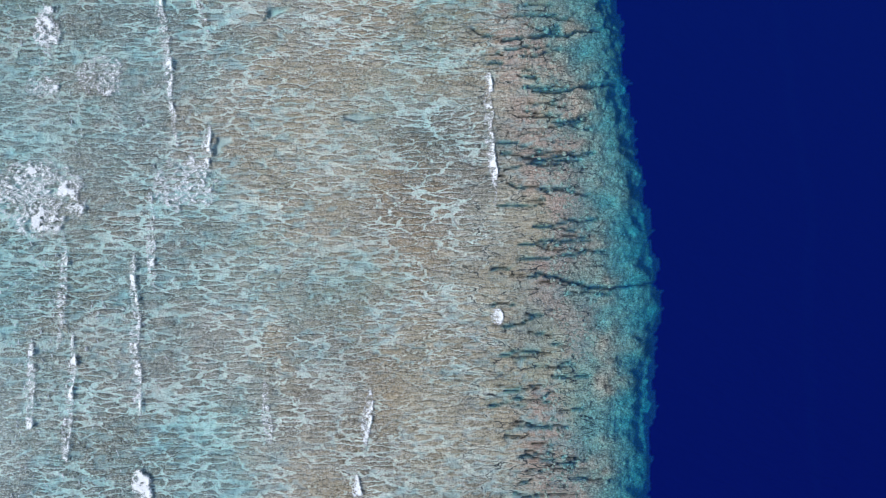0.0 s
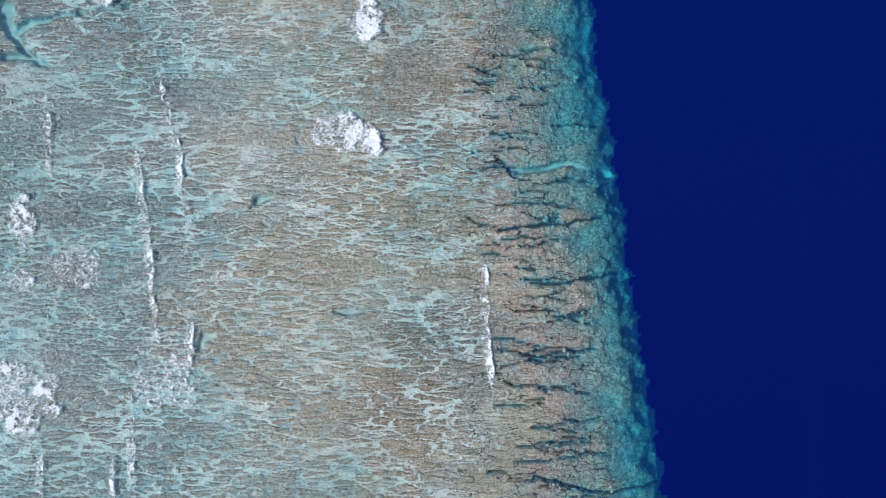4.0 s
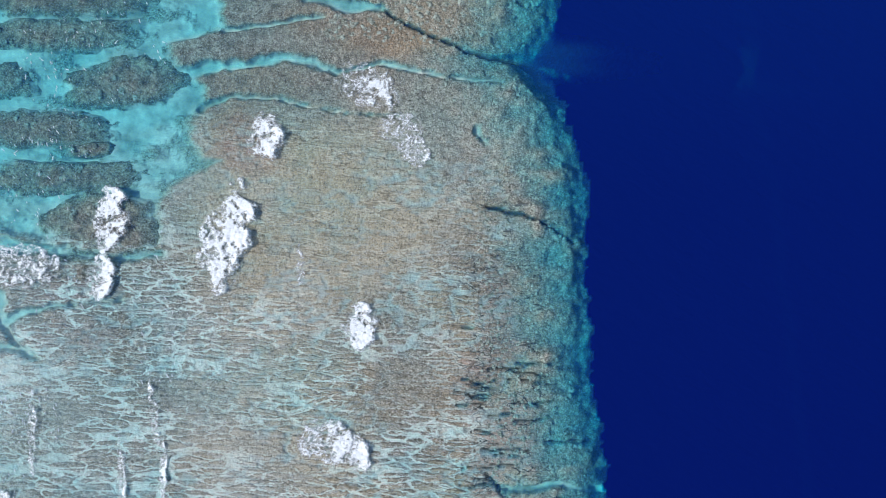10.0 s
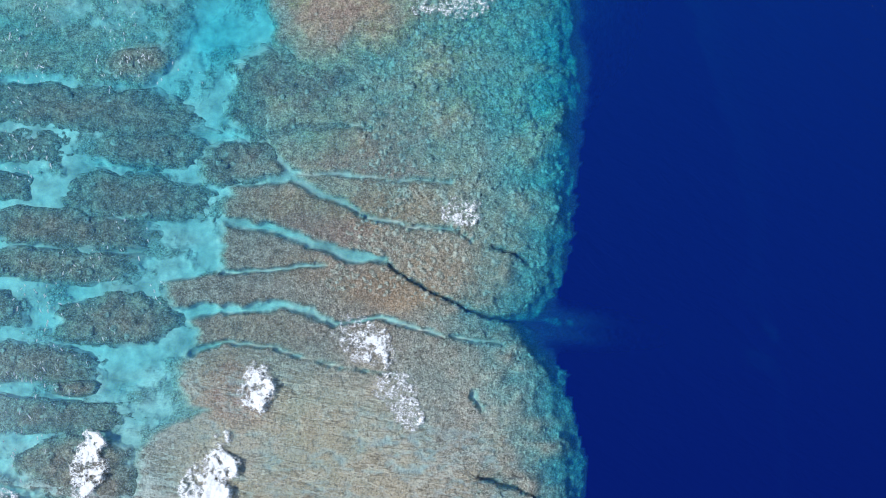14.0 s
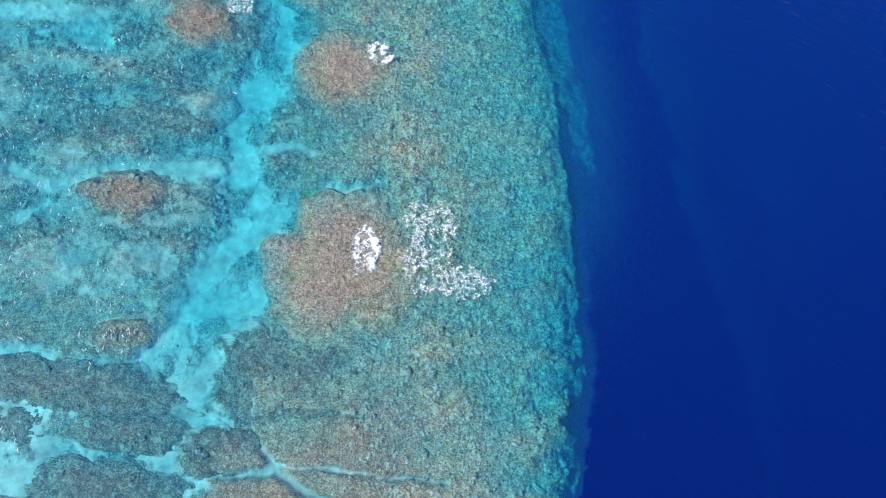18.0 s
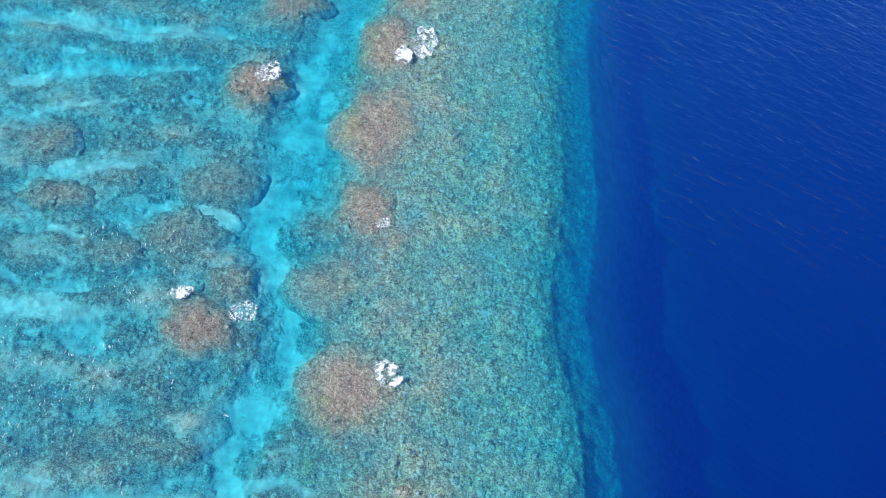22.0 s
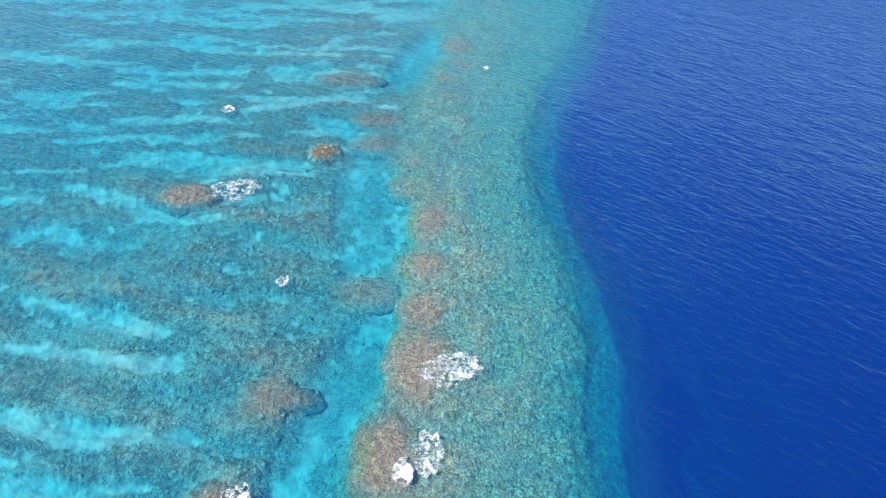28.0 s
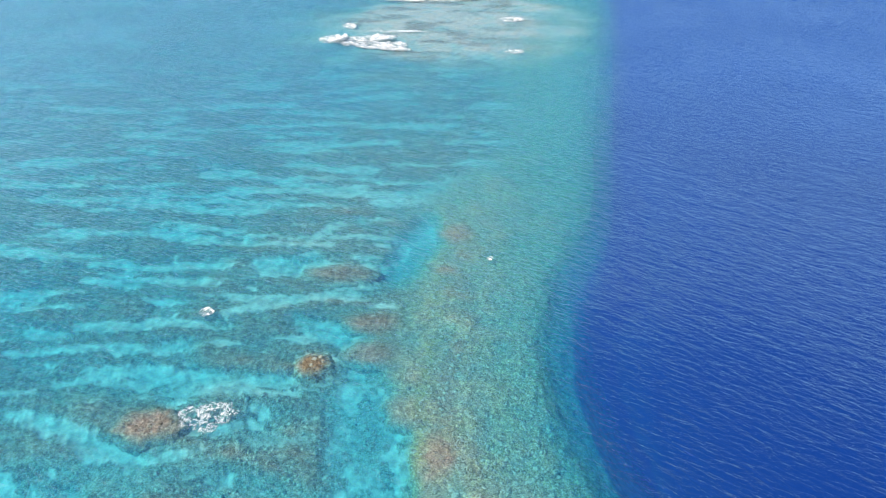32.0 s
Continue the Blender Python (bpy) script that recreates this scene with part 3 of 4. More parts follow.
def lie_of_bed(x, y):
    """The seabed's height and its cover at places x, y."""
    wx, wy = x + 1.7 * (fbm(x / 3.1, y / 2.3, 5, 4, 0.6) - 0.5), y + 1.5 * (fbm(x / 3.3, y / 2.2, 9, 4, 0.6) - 0.5)
    wander = 0.45 * step(158, 182, y)
    wx, wy = wx + 4.5 * (fbm(x / 9, y / 7, 13, 3) - 0.5) * wander, wy + 3.5 * (fbm(x / 8, y / 8, 15, 3) - 0.5) * wander
    edge = np.interp(y, [e[0] for e in EDGE], [e[1] for e in EDGE])
    d = edge - x + (2.8 * (fbm(x / 3.4, y / 2.8, 21, 4, 0.6) - 0.5) + 1.2 * (fbm(x / 1.3, y / 1.15, 23, 3, 0.6) - 0.5)) * (1 - 0.5 * step(150, 190, y))
    d = d / (1 + np.clip(y - 390, 0, 400) / 130)
    flat = step(152, 112, y)                                            # the shallow flat of the first half
    left = step(-16, -34 - 0.06 * np.clip(y - 380, 0, 400), x - 26 * step(425, 500, y) + 0.14 * np.clip(y - 150, 0, 290) + 8 * (fbm(x / 20, y / 20, 25, 2) - 0.5)) * step(130, 162, y)     # the drowned back reef
    crest = (1 - flat) * (1 - left)
    lumps = fbm(x / 1.7, y / 1.5, 31, 5, 0.66) - 0.5
    hummocks = fbm(x / 10, y / 4.5, 35, 4, 0.55) - 0.5
    swells = fbm(x / 5, y / 5, 36, 3, 0.55) - 0.5
    streaky = fbm(x / 24 + 5, (wy - 0.10 * x + 2.5 * (fbm(x / 15, y / 9, 83, 2) - 0.5)) / 4.2, 81, 4, 0.5)
    early = step(180, 145, y)
    base = flat * (-0.01 - 0.32 * step(-8, -24, x) * step(92, 104, y) * 0.7 - 0.16 * step(-18, -48, x) + 0.42 * (fbm(x / 18, y / 12, 37, 3) - 0.5)) + crest * (-0.6 - 0.45 * step(26, 12, d) + 1.1 * swells) + left * (-1.25 - 0.1 * step(190, 230, y) - 1.0 * step(-85, -150, x) * step(280, 340, y) + 0.25 * step(0.5, 0.4, streaky) * step(280, 340, y) + 2.2 * hummocks - 1.2 * step(400, 560, y))
    base = base - (0.35 * step(300, 420, y) + 0.9 * step(400, 500, y)) * crest - (0.3 * step(15, 4, d) + 0.5 * step(7, 1.0, d) + 0.9 * step(3, -1, d)) * (1 - early) - (0.35 * step(17, 9, d) + 1.0 * step(9, 2.5, d) + 2.4 * step(4, -0.5, d)) * early
    z = base + lumps * (0.30 * flat + 0.8 * (1 - flat) + 0.8 * step(8, 1, d)) * (1 - 0.85 * step(2, -3, d))
    z = z + 2.2 * (fbm(x / 3.5, y / 3.0, 39, 4, 0.6) - 0.5) * early * step(15, 7, d) * step(-1, 1, d)
    # long shallow runnels across the flat
    bend = fbm(x / 14, y / 6, 44, 2) * 3
    run = 1 - np.abs(2 * fbm(wx / 4.6, (wy + bend) / 1.15, 51, 3, 0.55) - 1)
    patchy = step(0.25, 0.62, fbm(x / 17, y / 9, 61, 3)) * step(22, 12, x)
    runnel = step(0.86, 0.99, run) * flat * step(104, 92, y) * (0.25 + 0.75 * patchy) * step(8, 14, d)
    z = z - 0.25 * runnel
    shoal = step(1.15, 0.5, np.hypot((x + 95) / 115, (y - 720) / 145) + 0.5 * (fbm(x / 30, y / 25, 165, 4) - 0.5))
    z = z * (1 - shoal) + (-0.3 + 0.7 * lumps) * shoal
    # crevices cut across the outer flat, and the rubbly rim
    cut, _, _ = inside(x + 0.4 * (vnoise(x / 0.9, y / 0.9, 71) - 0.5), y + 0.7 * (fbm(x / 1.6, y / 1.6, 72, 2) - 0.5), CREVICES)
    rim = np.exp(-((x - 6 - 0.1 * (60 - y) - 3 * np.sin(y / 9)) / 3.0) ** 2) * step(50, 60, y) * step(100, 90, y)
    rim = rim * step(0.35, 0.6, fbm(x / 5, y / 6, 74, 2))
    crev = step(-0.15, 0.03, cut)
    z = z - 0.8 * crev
    # sand: channels, the inner lagoon, pockets in the back reef, streaks far off
    chan, deep, wide = inside(wx, wy, CHANNELS)
    chan = chan + np.minimum(wide, 3.0) * 0.9 * (fbm(x / 1.6, y / 1.3, 77, 4, 0.65) - 0.5)
    chan = chan + step(150, 170, y) * np.minimum(wide, 4.0) * 0.9 * (fbm(x / 4.5, y / 4.5, 79, 4, 0.6) - 0.5)
    bank = np.interp(y, [b[0] for b in BANK], [b[1] for b in BANK])
    far_in = step(-70, -86, x) * step(0.36, 0.52, fbm(x / 18, y / 6, 161, 4))
    lag = np.minimum(np.minimum(bank - wx, wy - 80), 150 - 9 * step(-43, -52, x) - wy) + 1.2 * (fbm(x / 1.6, y / 1.3, 78, 4, 0.65) - 0.5) + 3.2 * (fbm(x / 5, y / 3.2, 80, 3, 0.55) - 0.5)
    lag = np.minimum(lag, 3.0 + 40 * step(-86, -70, x)) - 9 * far_in
    far = step(0.56, 0.62, streaky) * step(295, 350, y) * step(-50, -75, x - 30 * step(425, 500, y)) * (1 - 0.4 * step(460, 620, y))
    pocket = step(-0.10, -0.24, hummocks + 0.25 * lumps) * left
    s = np.maximum(np.maximum(step(-0.3 - 0.42 * wide, 0.5 + 0.42 * wide, chan + 0.15 * flat) * (1 - flat) + flat * step(-0.06 - 0.2 * wide, 0.2 + 0.2 * wide, chan), step(-0.9, 1.2, lag)), np.maximum(0.95 * far, 0.8 * pocket))
    level = np.where(chan > lag, np.where(chan > -0.8, deep, -1.5), -1.55)
    level = np.where(wide < 3.0, np.maximum(level, z - 0.55 - 0.35 * flat), level)
    sand_z = level + 0.9 * (fbm(x / 7, y / 6, 91, 4) - 0.5)
    z = z * (1 - s) + np.minimum(z, sand_z) * s
    narrow = np.maximum(flat * (wide < 1.5), 0.8 * left * (wide < 3.0)) * (chan > -0.6)                      # narrow channels are sand all over
    sandy = s * narrow + s * (1 - narrow) * step(0.36, 0.62, fbm(x / 4.5, y / 3.6, 95, 5, 0.62) + 0.14 * step(1.0, 2.5, np.maximum(chan, lag)))
    sandy = sandy * (1 - 0.6 * step(212, 235, y) * step(3.0, 4.2, wide) * step(0.36, 0.6, fbm(x / 8, y / 9, 97, 4, 0.6)))      # weed and rubble in the trunk channel
    # the drop-off, with a sandy shelf below the later wall
    out = np.maximum(-d, 0)
    shelf = step(95, 210, y) + 0.8 * step(6, 1, np.abs(y - 110.5))
    shelf = np.clip(shelf, 0, 1)
    wall = -60.0 * step(0, 2.2, out) - 4.0 * out
    off = np.maximum(x - edge, 0)
    shelf_z = -12.5 + 2.2 * step(225, 265, y) * step(440, 400, y) + 3.0 * (fbm(x / 14, y / 20, 101, 3) - 0.5) - 0.85 * np.maximum(off - 7, 0)
    run_out = np.clip(out / (15.0 - 7.0 * step(400, 450, y)), 0, 1)
    below = z * (1 - run_out) + shelf_z * run_out
    steep_z, gentle_z = np.minimum(z + np.maximum(wall, -70), -0.5), np.minimum(np.maximum(below, -70), -0.5)
    z = np.where(d < 0, -np.exp((1 - shelf) * np.log(-steep_z) + shelf * np.log(-gentle_z)), z)
    sandy = np.maximum(np.maximum(sandy, 0.7 * shelf * step(3, 10, off) * step(26, 11, off)), 0.3 * (crest + left * step(-170, -70, x)) * step(430, 540, y) * step(0.3, 0.6, fbm(x / 25, y / 18, 143, 3) + 0.15 * crest))
    sandy = np.maximum(np.maximum(sandy, 0.75 * far), 0.75 * shoal * step(0.3, 0.5, fbm(x / 16, y / 14, 167, 4)))
    thin_cover = step(0.52, 0.42, 0.66 * fbm(x / 8, y / 4.0, 141, 4, 0.6) + 0.34 * fbm(x / 1.7, y / 1.4, 145, 3, 0.6))
    sandy = np.maximum(sandy, (0.42 - 0.2 * step(230, 270, y)) * left * thin_cover * step(360, 300, y))
    sandy = np.maximum(sandy, 0.6 * step(1.2, 0.5, np.hypot((wx + 54) / 20, (wy - 153) / 8)) * step(0.4, 0.55, fbm(x / 5, y / 4, 147, 4, 0.6)))
    algae = 0.45 * flat * step(0.45, 0.68, fbm(x / 16, y / 24, 111, 3)) * step(-42, -18, x) * step(20, 12, x)
    for cx, cy, ax, ay, k in ((-5, 11, 8, 14, 0.9), (-10, -14, 5, 9, 0.6), (6, 60, 7, 24, 0.8), (-9, 113, 10, 3.5, 1.0), (-21, 115, 7, 2.5, 0.7), (-2, 118, 7, 4, 0.6), (-14, 76, 22, 12, 0.35),
                              (-30, 97, 6, 8, 0.7), (-15, 134, 11, 6, 0.9), (-6, 146, 9, 10, 0.6), (-18, 124, 14, 4, 1.0), (-8, 126, 9, 4, 0.7), (-28, 105, 9, 4, 0.6), (-9, 165, 8, 30, 0.5)):
        algae = np.maximum(algae, k * step(1.25, 0.5, np.hypot((wx - cx) / ax, (wy - cy) / ay)))
    pink = flat * step(23, 17, d) * step(7, 12, d) * step(0.35, 0.6, fbm(x / 7, y / 9, 121, 3)) * step(80, 60, y)
    pale = 0.6 * runnel + 0.15 * flat * step(0.42, 0.66, fbm(x / 12, y / 16, 131, 3)) * step(-6, -30, x) * step(100, 88, y)
    inner = np.interp(y, [150, 193, 240, 300, 330, 415], [-20, -26, -33, -36, -39, -46])
    browned = 0.85 * np.exp(-((wx - inner) / 4.6) ** 2) * step(0.36, 0.56, fbm(x / 6, y / 9, 151, 3)) * step(140, 150, y) * step(430, 380, y)
    browned = np.maximum(browned, 0.4 * flat * step(0, -16, x) * step(94, 104, y) * step(0.30, 0.55, fbm(x / 8, y / 4, 153, 3)))
    for cx, cy, ax, ay, k in ((-20.5, 121, 9.5, 3.2, 1.0), (-14, 131.5, 11, 3.2, 0.9), (-30, 111, 8, 3, 0.5), (-29, 96, 6, 6, 0.8), (-50, 82.5, 8, 4, 0.7), (-12, 138, 10, 5, 0.6), (9, 69, 3.2, 12, 0.8), (-56, 73, 10, 4, 0.8), (-52, 66, 8, 3, 0.6)):
        browned = np.maximum(browned, k * step(1.2, 0.45, np.hypot((wx - cx) / ax, (wy - cy) / ay)))
    meadow = step(1.3, 0.6, np.hypot((wx + 18) / 20, (wy - 86) / 15))
    striped = (1 - 0.85 * meadow) * flat * step(16, 4, x) * step(118, 74, y + 8 * step(-40, -30, x)) * (0.65 + 0.35 * step(0.3, 0.6, fbm(x / 15, y / 10, 133, 2)))
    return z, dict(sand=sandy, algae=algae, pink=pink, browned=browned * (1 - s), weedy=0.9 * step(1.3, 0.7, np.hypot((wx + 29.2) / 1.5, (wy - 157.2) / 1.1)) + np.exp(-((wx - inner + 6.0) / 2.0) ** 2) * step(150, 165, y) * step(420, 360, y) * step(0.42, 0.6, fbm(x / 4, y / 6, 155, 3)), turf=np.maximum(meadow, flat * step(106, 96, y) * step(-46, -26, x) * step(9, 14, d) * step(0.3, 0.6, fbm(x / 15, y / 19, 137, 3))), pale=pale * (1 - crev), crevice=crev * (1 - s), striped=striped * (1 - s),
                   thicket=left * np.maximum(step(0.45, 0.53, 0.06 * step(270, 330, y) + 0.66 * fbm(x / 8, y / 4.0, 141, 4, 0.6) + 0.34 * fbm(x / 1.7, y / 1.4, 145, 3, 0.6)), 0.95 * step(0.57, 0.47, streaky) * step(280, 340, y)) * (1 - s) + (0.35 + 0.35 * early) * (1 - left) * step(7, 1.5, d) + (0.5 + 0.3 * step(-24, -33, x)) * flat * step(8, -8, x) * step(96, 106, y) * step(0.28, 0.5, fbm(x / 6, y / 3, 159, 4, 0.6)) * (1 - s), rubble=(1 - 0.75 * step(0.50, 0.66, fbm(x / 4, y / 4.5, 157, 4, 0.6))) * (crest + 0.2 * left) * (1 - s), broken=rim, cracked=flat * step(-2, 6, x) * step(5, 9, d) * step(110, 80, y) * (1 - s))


def sheet_rows():
    ys = [-3000.0, -1200, -500, -250, -150, -100, -70, -55]
    y = -46.0
    while y < 3600:
        ys.append(y)
        y += 0.27 if y < 118 else 0.36 if y < 215 else min(0.36 + (y - 215) * 0.0052, 3.2) if y < 900 else 120
    return np.array(ys)


def sheet():
    """Places of the grid that both the seabed and the water lie on."""
    ys = sheet_rows()
    lo = np.interp(ys, [-60, 160, 200, 250, 300, 350, 450, 800], [-78, -80, -88, -118, -150, -185, -270, -500])
    hi = np.interp(ys, [-60, 160, 200, 250, 300, 350, 450, 800], [42, 40, 34, 26, 22, 16, 30, 60])
    s = np.linspace(0, 1, 430)
    x = lo[:, None] + (hi - lo)[:, None] * s[None, :]
    out = np.array([1.0, 2, 3.2, 4.6, 6.2, 8, 10, 12.5, 15.5, 19, 23, 28, 34, 42, 52, 66, 90, 130, 260, 600, 1400, 3200])
    inward = np.concatenate([np.arange(0.9, 60, 1.1), np.arange(62, 200, 3.2), out[out > 200]])
    x = np.concatenate([lo[:, None] - inward[None, ::-1], x, hi[:, None] + out[None, :]], axis=1)
    return x, np.repeat(ys[:, None], x.shape[1], axis=1)


def grid_mesh(name, x, y, z, values, material):
    rows, cols = x.shape
    idx = np.arange(rows * cols).reshape(rows, cols)
    quads = np.stack([idx[:-1, :-1], idx[:-1, 1:], idx[1:, 1:], idx[1:, :-1]], axis=-1).reshape(-1, 4)
    me = bpy.data.meshes.new(name)
    me.vertices.add(rows * cols)
    me.vertices.foreach_set("co", np.stack([x, y, z], axis=-1).astype(np.float32).ravel())
    me.loops.add(quads.size)
    me.loops.foreach_set("vertex_index", quads.astype(np.int32).ravel())
    me.polygons.add(len(quads))
    me.polygons.foreach_set("loop_start", np.arange(0, quads.size, 4, dtype=np.int32))
    me.polygons.foreach_set("use_smooth", np.ones(len(quads), dtype=bool))
    me.update(calc_edges=True)
    for key, v in values.items():
        me.attributes.new(key, "FLOAT", "POINT").data.foreach_set("value", v.astype(np.float32).ravel())
    me.materials.append(material)
    return new(name, me)


# ---- the plan of the coral mounds ----
MOUNDS = []


def coral_head(x, y, a, b, turn=0.0, top=0.12, tint="brown", label="", kind_name="coral_bommie", knobs=9, steep=True):
    """Plans a reef patch a x b metres (half sizes) with ragged flanks: steep ones on the sand, gentle ones on the reef's crest."""
    a, b = (1.08 * a, 1.2 * b) if kind_name == "patch_reef" else (1.07 * a, 1.12 * b) if steep else (1.3 * a, 1.25 * b)
    MOUNDS.append(dict(x=x, y=y, a=a, b=b, turn=turn, top=top, tint=tint, label=label, name=kind_name, knobs=knobs, steep=steep, seed=int(abs(x * 7 + y * 13)) % 900))


def mound_rim(m, C, S):
    """How far the rim bulges in each direction, as a share of the half sizes."""
    k = m["seed"]
    blunt = (np.abs(C) ** 2.3 + np.abs(S) ** 2.3) ** (-1 / 2.3) if m["name"] == "patch_reef" else 1.0
    return 1.10 * blunt * (1 + 0.45 * (fbm(C * 1.5 + k, S * 1.5 + 3.1, k, 2) - 0.5) + 0.36 * (fbm(C * m["a"] / 3.0 + k, S * m["b"] / 3.0 + 7.7, k + 5, 3, 0.5) - 0.5))


def mound_height(m, lx, ly, T):
    rough = 1.5 * (fbm((lx + m["x"]) / 1.7, (ly + m["y"]) / 1.7, 201, 5, 0.68) - 0.5)
    ragged = T + 0.16 * (fbm(lx / 1.2, ly / 1.2, 210, 4, 0.6) - 0.5)
    if m["steep"]:
        ragged = T + 0.26 * (fbm(lx / 1.5, ly / 1.3, 210, 4, 0.62) - 0.5)
        fall = 0.45 * np.clip(ragged, 0, 1.1) ** 1.4 + 0.55 * step(0.62, 1.04, ragged) if m["name"] == "patch_reef" else 0.55 * np.clip(ragged, 0, 1.1) ** 1.8 + 0.45 * step(0.6, 1.02, ragged)
        return m["top"] + 0.62 * rough - 0.2 * np.clip(ragged, 0, 1.2) ** 2 - (m["top"] + m["drop"]) * fall - 1.2 * step(0.95, 1.0, T)
    return m["top"] + 0.50 * rough - 0.95 * np.clip(ragged, 0, 1.2) ** 2.2 - 1.5 * step(0.9, 1.0, T)


def raise_mounds(x, y, z):
    """The height z of the bed at places x, y, with the mounds that stand on it."""
    z = z.copy()
    for m in MOUNDS:
        reach = 1.6 * max(m["a"], m["b"])
        pick = np.nonzero((np.abs(x - m["x"]) < reach) & (np.abs(y - m["y"]) < reach))
        if not len(pick[0]):
            continue
        ca, sa = math.cos(radians(m["turn"])), math.sin(radians(m["turn"]))
        dx, dy = x[pick] - m["x"], y[pick] - m["y"]
        lx, ly = ca * dx + sa * dy, -sa * dx + ca * dy
        u, v = lx / m["a"], ly / m["b"]
        r = np.hypot(u, v) + 1e-6
        T = (r / mound_rim(m, u / r, v / r)) ** (1 / 0.85)
        z[pick] = np.where(T < 1, np.maximum(z[pick], mound_height(m, lx, ly, T)), z[pick])
    return z


DARK = "dark brown coral patch ringed by pale sandy channels"
for x, y, a, b, turn, top, tint in (
        (-60.0, 136.0, 18.5, 3.7, 1, -0.7, "dark"), (-49.0, 130.4, 9.0, 2.6, 3, -0.7, "dark"), (-33.8, 130.2, 6.4, 3.2, 8, -0.5, "brown"),
        (-49.2, 122.8, 12.2, 3.2, -1, -0.7, "dark"), (-61.5, 116.9, 15.5, 2.5, 1, -0.5, "dark"), (-61.1, 111.2, 13.6, 2.4, 4, -0.5, "grey"),
        (-49.0, 104.2, 9.4, 3.7, 8, -0.45, "dark"), (-62.3, 96.7, 13.0, 2.7, 1, -0.5, "dark"), (-57.0, 89.2, 13.6, 2.3, 3, -0.5, "dark"),
        (-69.0, 129.2, 9.5, 2.7, 4, -0.8, "grey"), (-70.0, 104.0, 8.0, 2.6, 4, -0.8, "grey"), (-71.0, 122.6, 6.0, 2.0, 4, -0.8, "grey")):
    coral_head(x, y, a, b, turn, top, tint, DARK, "patch_reef", 14)
coral_head(-25.6, 141.6, 12.0, 6.6, 6, -0.6, "dark", "sunken dark coral block beside a turquoise channel", "patch_reef", 16)
coral_head(-50.2, 82.5, 9.4, 4.0, -2, -0.1, "brown", "purplish brown oval coral patch ringed by turquoise water", "patch_reef", 10)
coral_head(-55.6, 74.6, 8.0, 2.6, 3, -0.2, "dark", DARK, "patch_reef", 8)
coral_head(-53.3, 93.6, 3.6, 1.1, 6, -0.2, "dark", "small dark coral knoll in a sandy channel", "patch_reef", 3)
BROWN, SUNK = "brown coral head just breaking the surface beside the lagoon channel", "sunken grey coral head under clear shallow water"
coral_head(-21.7, 159.9, 8.6, 9.6, 9, 0.16, "pink", "broad pinkish brown coral head awash at the channel's bend", knobs=14, steep=False)
for x, y, a, b, turn, top, tint in (
        (-27.3, 192.8, 6.2, 5.8, 9, 0.1, "pink"), (-53.9, 199.2, 7.1, 4.7, -8, 0.12, "brown"), (-58.3, 166.7, 8.0, 3.8, 4, 0.0, "brown"),
        (-31.7, 225.4, 4.5, 5.0, 10, 0.05, "brown"), (-36.2, 263.6, 4.8, 7.0, 10, 0.1, "brown"), (-60.4, 249.8, 6.8, 6.0, 10, 0.12, "brown"),
        (-34.4, 242.9, 6.4, 9.2, 10, 0.1, "brown"), (-36.0, 297.2, 4.5, 5.0, 10, -0.05, "pink"), (-34.4, 283.0, 5.5, 8.5, 10, 0.08, "brown"),
        (-38.0, 310.0, 4.6, 5.0, 10, -0.1, "pink"), (-39.8, 325.0, 4.4, 7.5, 10, -0.15, "pink"), (-101.0, 324.0, 8.0, 5.2, 10, 0.1, "brown")):
    coral_head(x, y, a, b, turn, top, tint, BROWN, steep=x < -45)
for x, y, a, b, turn, top, tint in (
        (-51.4, 207.1, 3.9, 4.2, 9, -0.4, "grey"), (-63.0, 214.4, 8.0, 6.5, 0, -0.6, "grey"), (-52.9, 144.5, 4.8, 2.3, 9, -0.3, "grey"),
        (-34.6, 210.2, 6.0, 5.2, 10, -0.4, "grey"), (-60.4, 225.7, 7.7, 5.1, 10, -0.6, "grey"), (-88.0, 218.7, 7.0, 3.2, 10, -0.4, "grey"),
        (-72.6, 209.8, 5.7, 3.3, 10, -0.7, "grey"), (-59.4, 271.8, 7.5, 5.6, 10, -0.25, "brown"), (-49.6, 300.3, 6.0, 4.3, 10, -0.6, "grey"),
        (-94.1, 229.6, 5.9, 4.8, 10, -0.5, "grey"), (-63.3, 365.5, 6.0, 4.2, 10, -0.3, "brown"), (-77.6, 386.6, 8.7, 4.2, 10, -0.4, "brown"),
        (-48.5, 392.6, 3.6, 2.9, 10, -0.4, "brown"), (-61.0, 354.0, 6.5, 4.2, 10, -0.5, "brown"), (-48.0, 415.0, 4.7, 6.6, 10, -0.4, "pink"),
        (-46.8, 337.0, 5.5, 4.7, 10, -0.45, "grey")):
    coral_head(x, y, a, b, turn, top, tint, SUNK, steep=-95 < x < -50 and y < 290)
coral_head(-73.2, 347.6, 4.6, 4.3, 10, 0.1, "rust", "rust-orange coral head standing beside the lagoon channel")


for m in MOUNDS:
    ring = np.arange(24) * math.tau / 24
    ca, sa = math.cos(radians(m["turn"])), math.sin(radians(m["turn"]))
    rx, ry = m["a"] * np.cos(ring), m["b"] * np.sin(ring)
    m["drop"] = max(0.9, -float(np.percentile(lie_of_bed(m["x"] + ca * rx - sa * ry, m["y"] + sa * rx + ca * ry)[0], 25)))

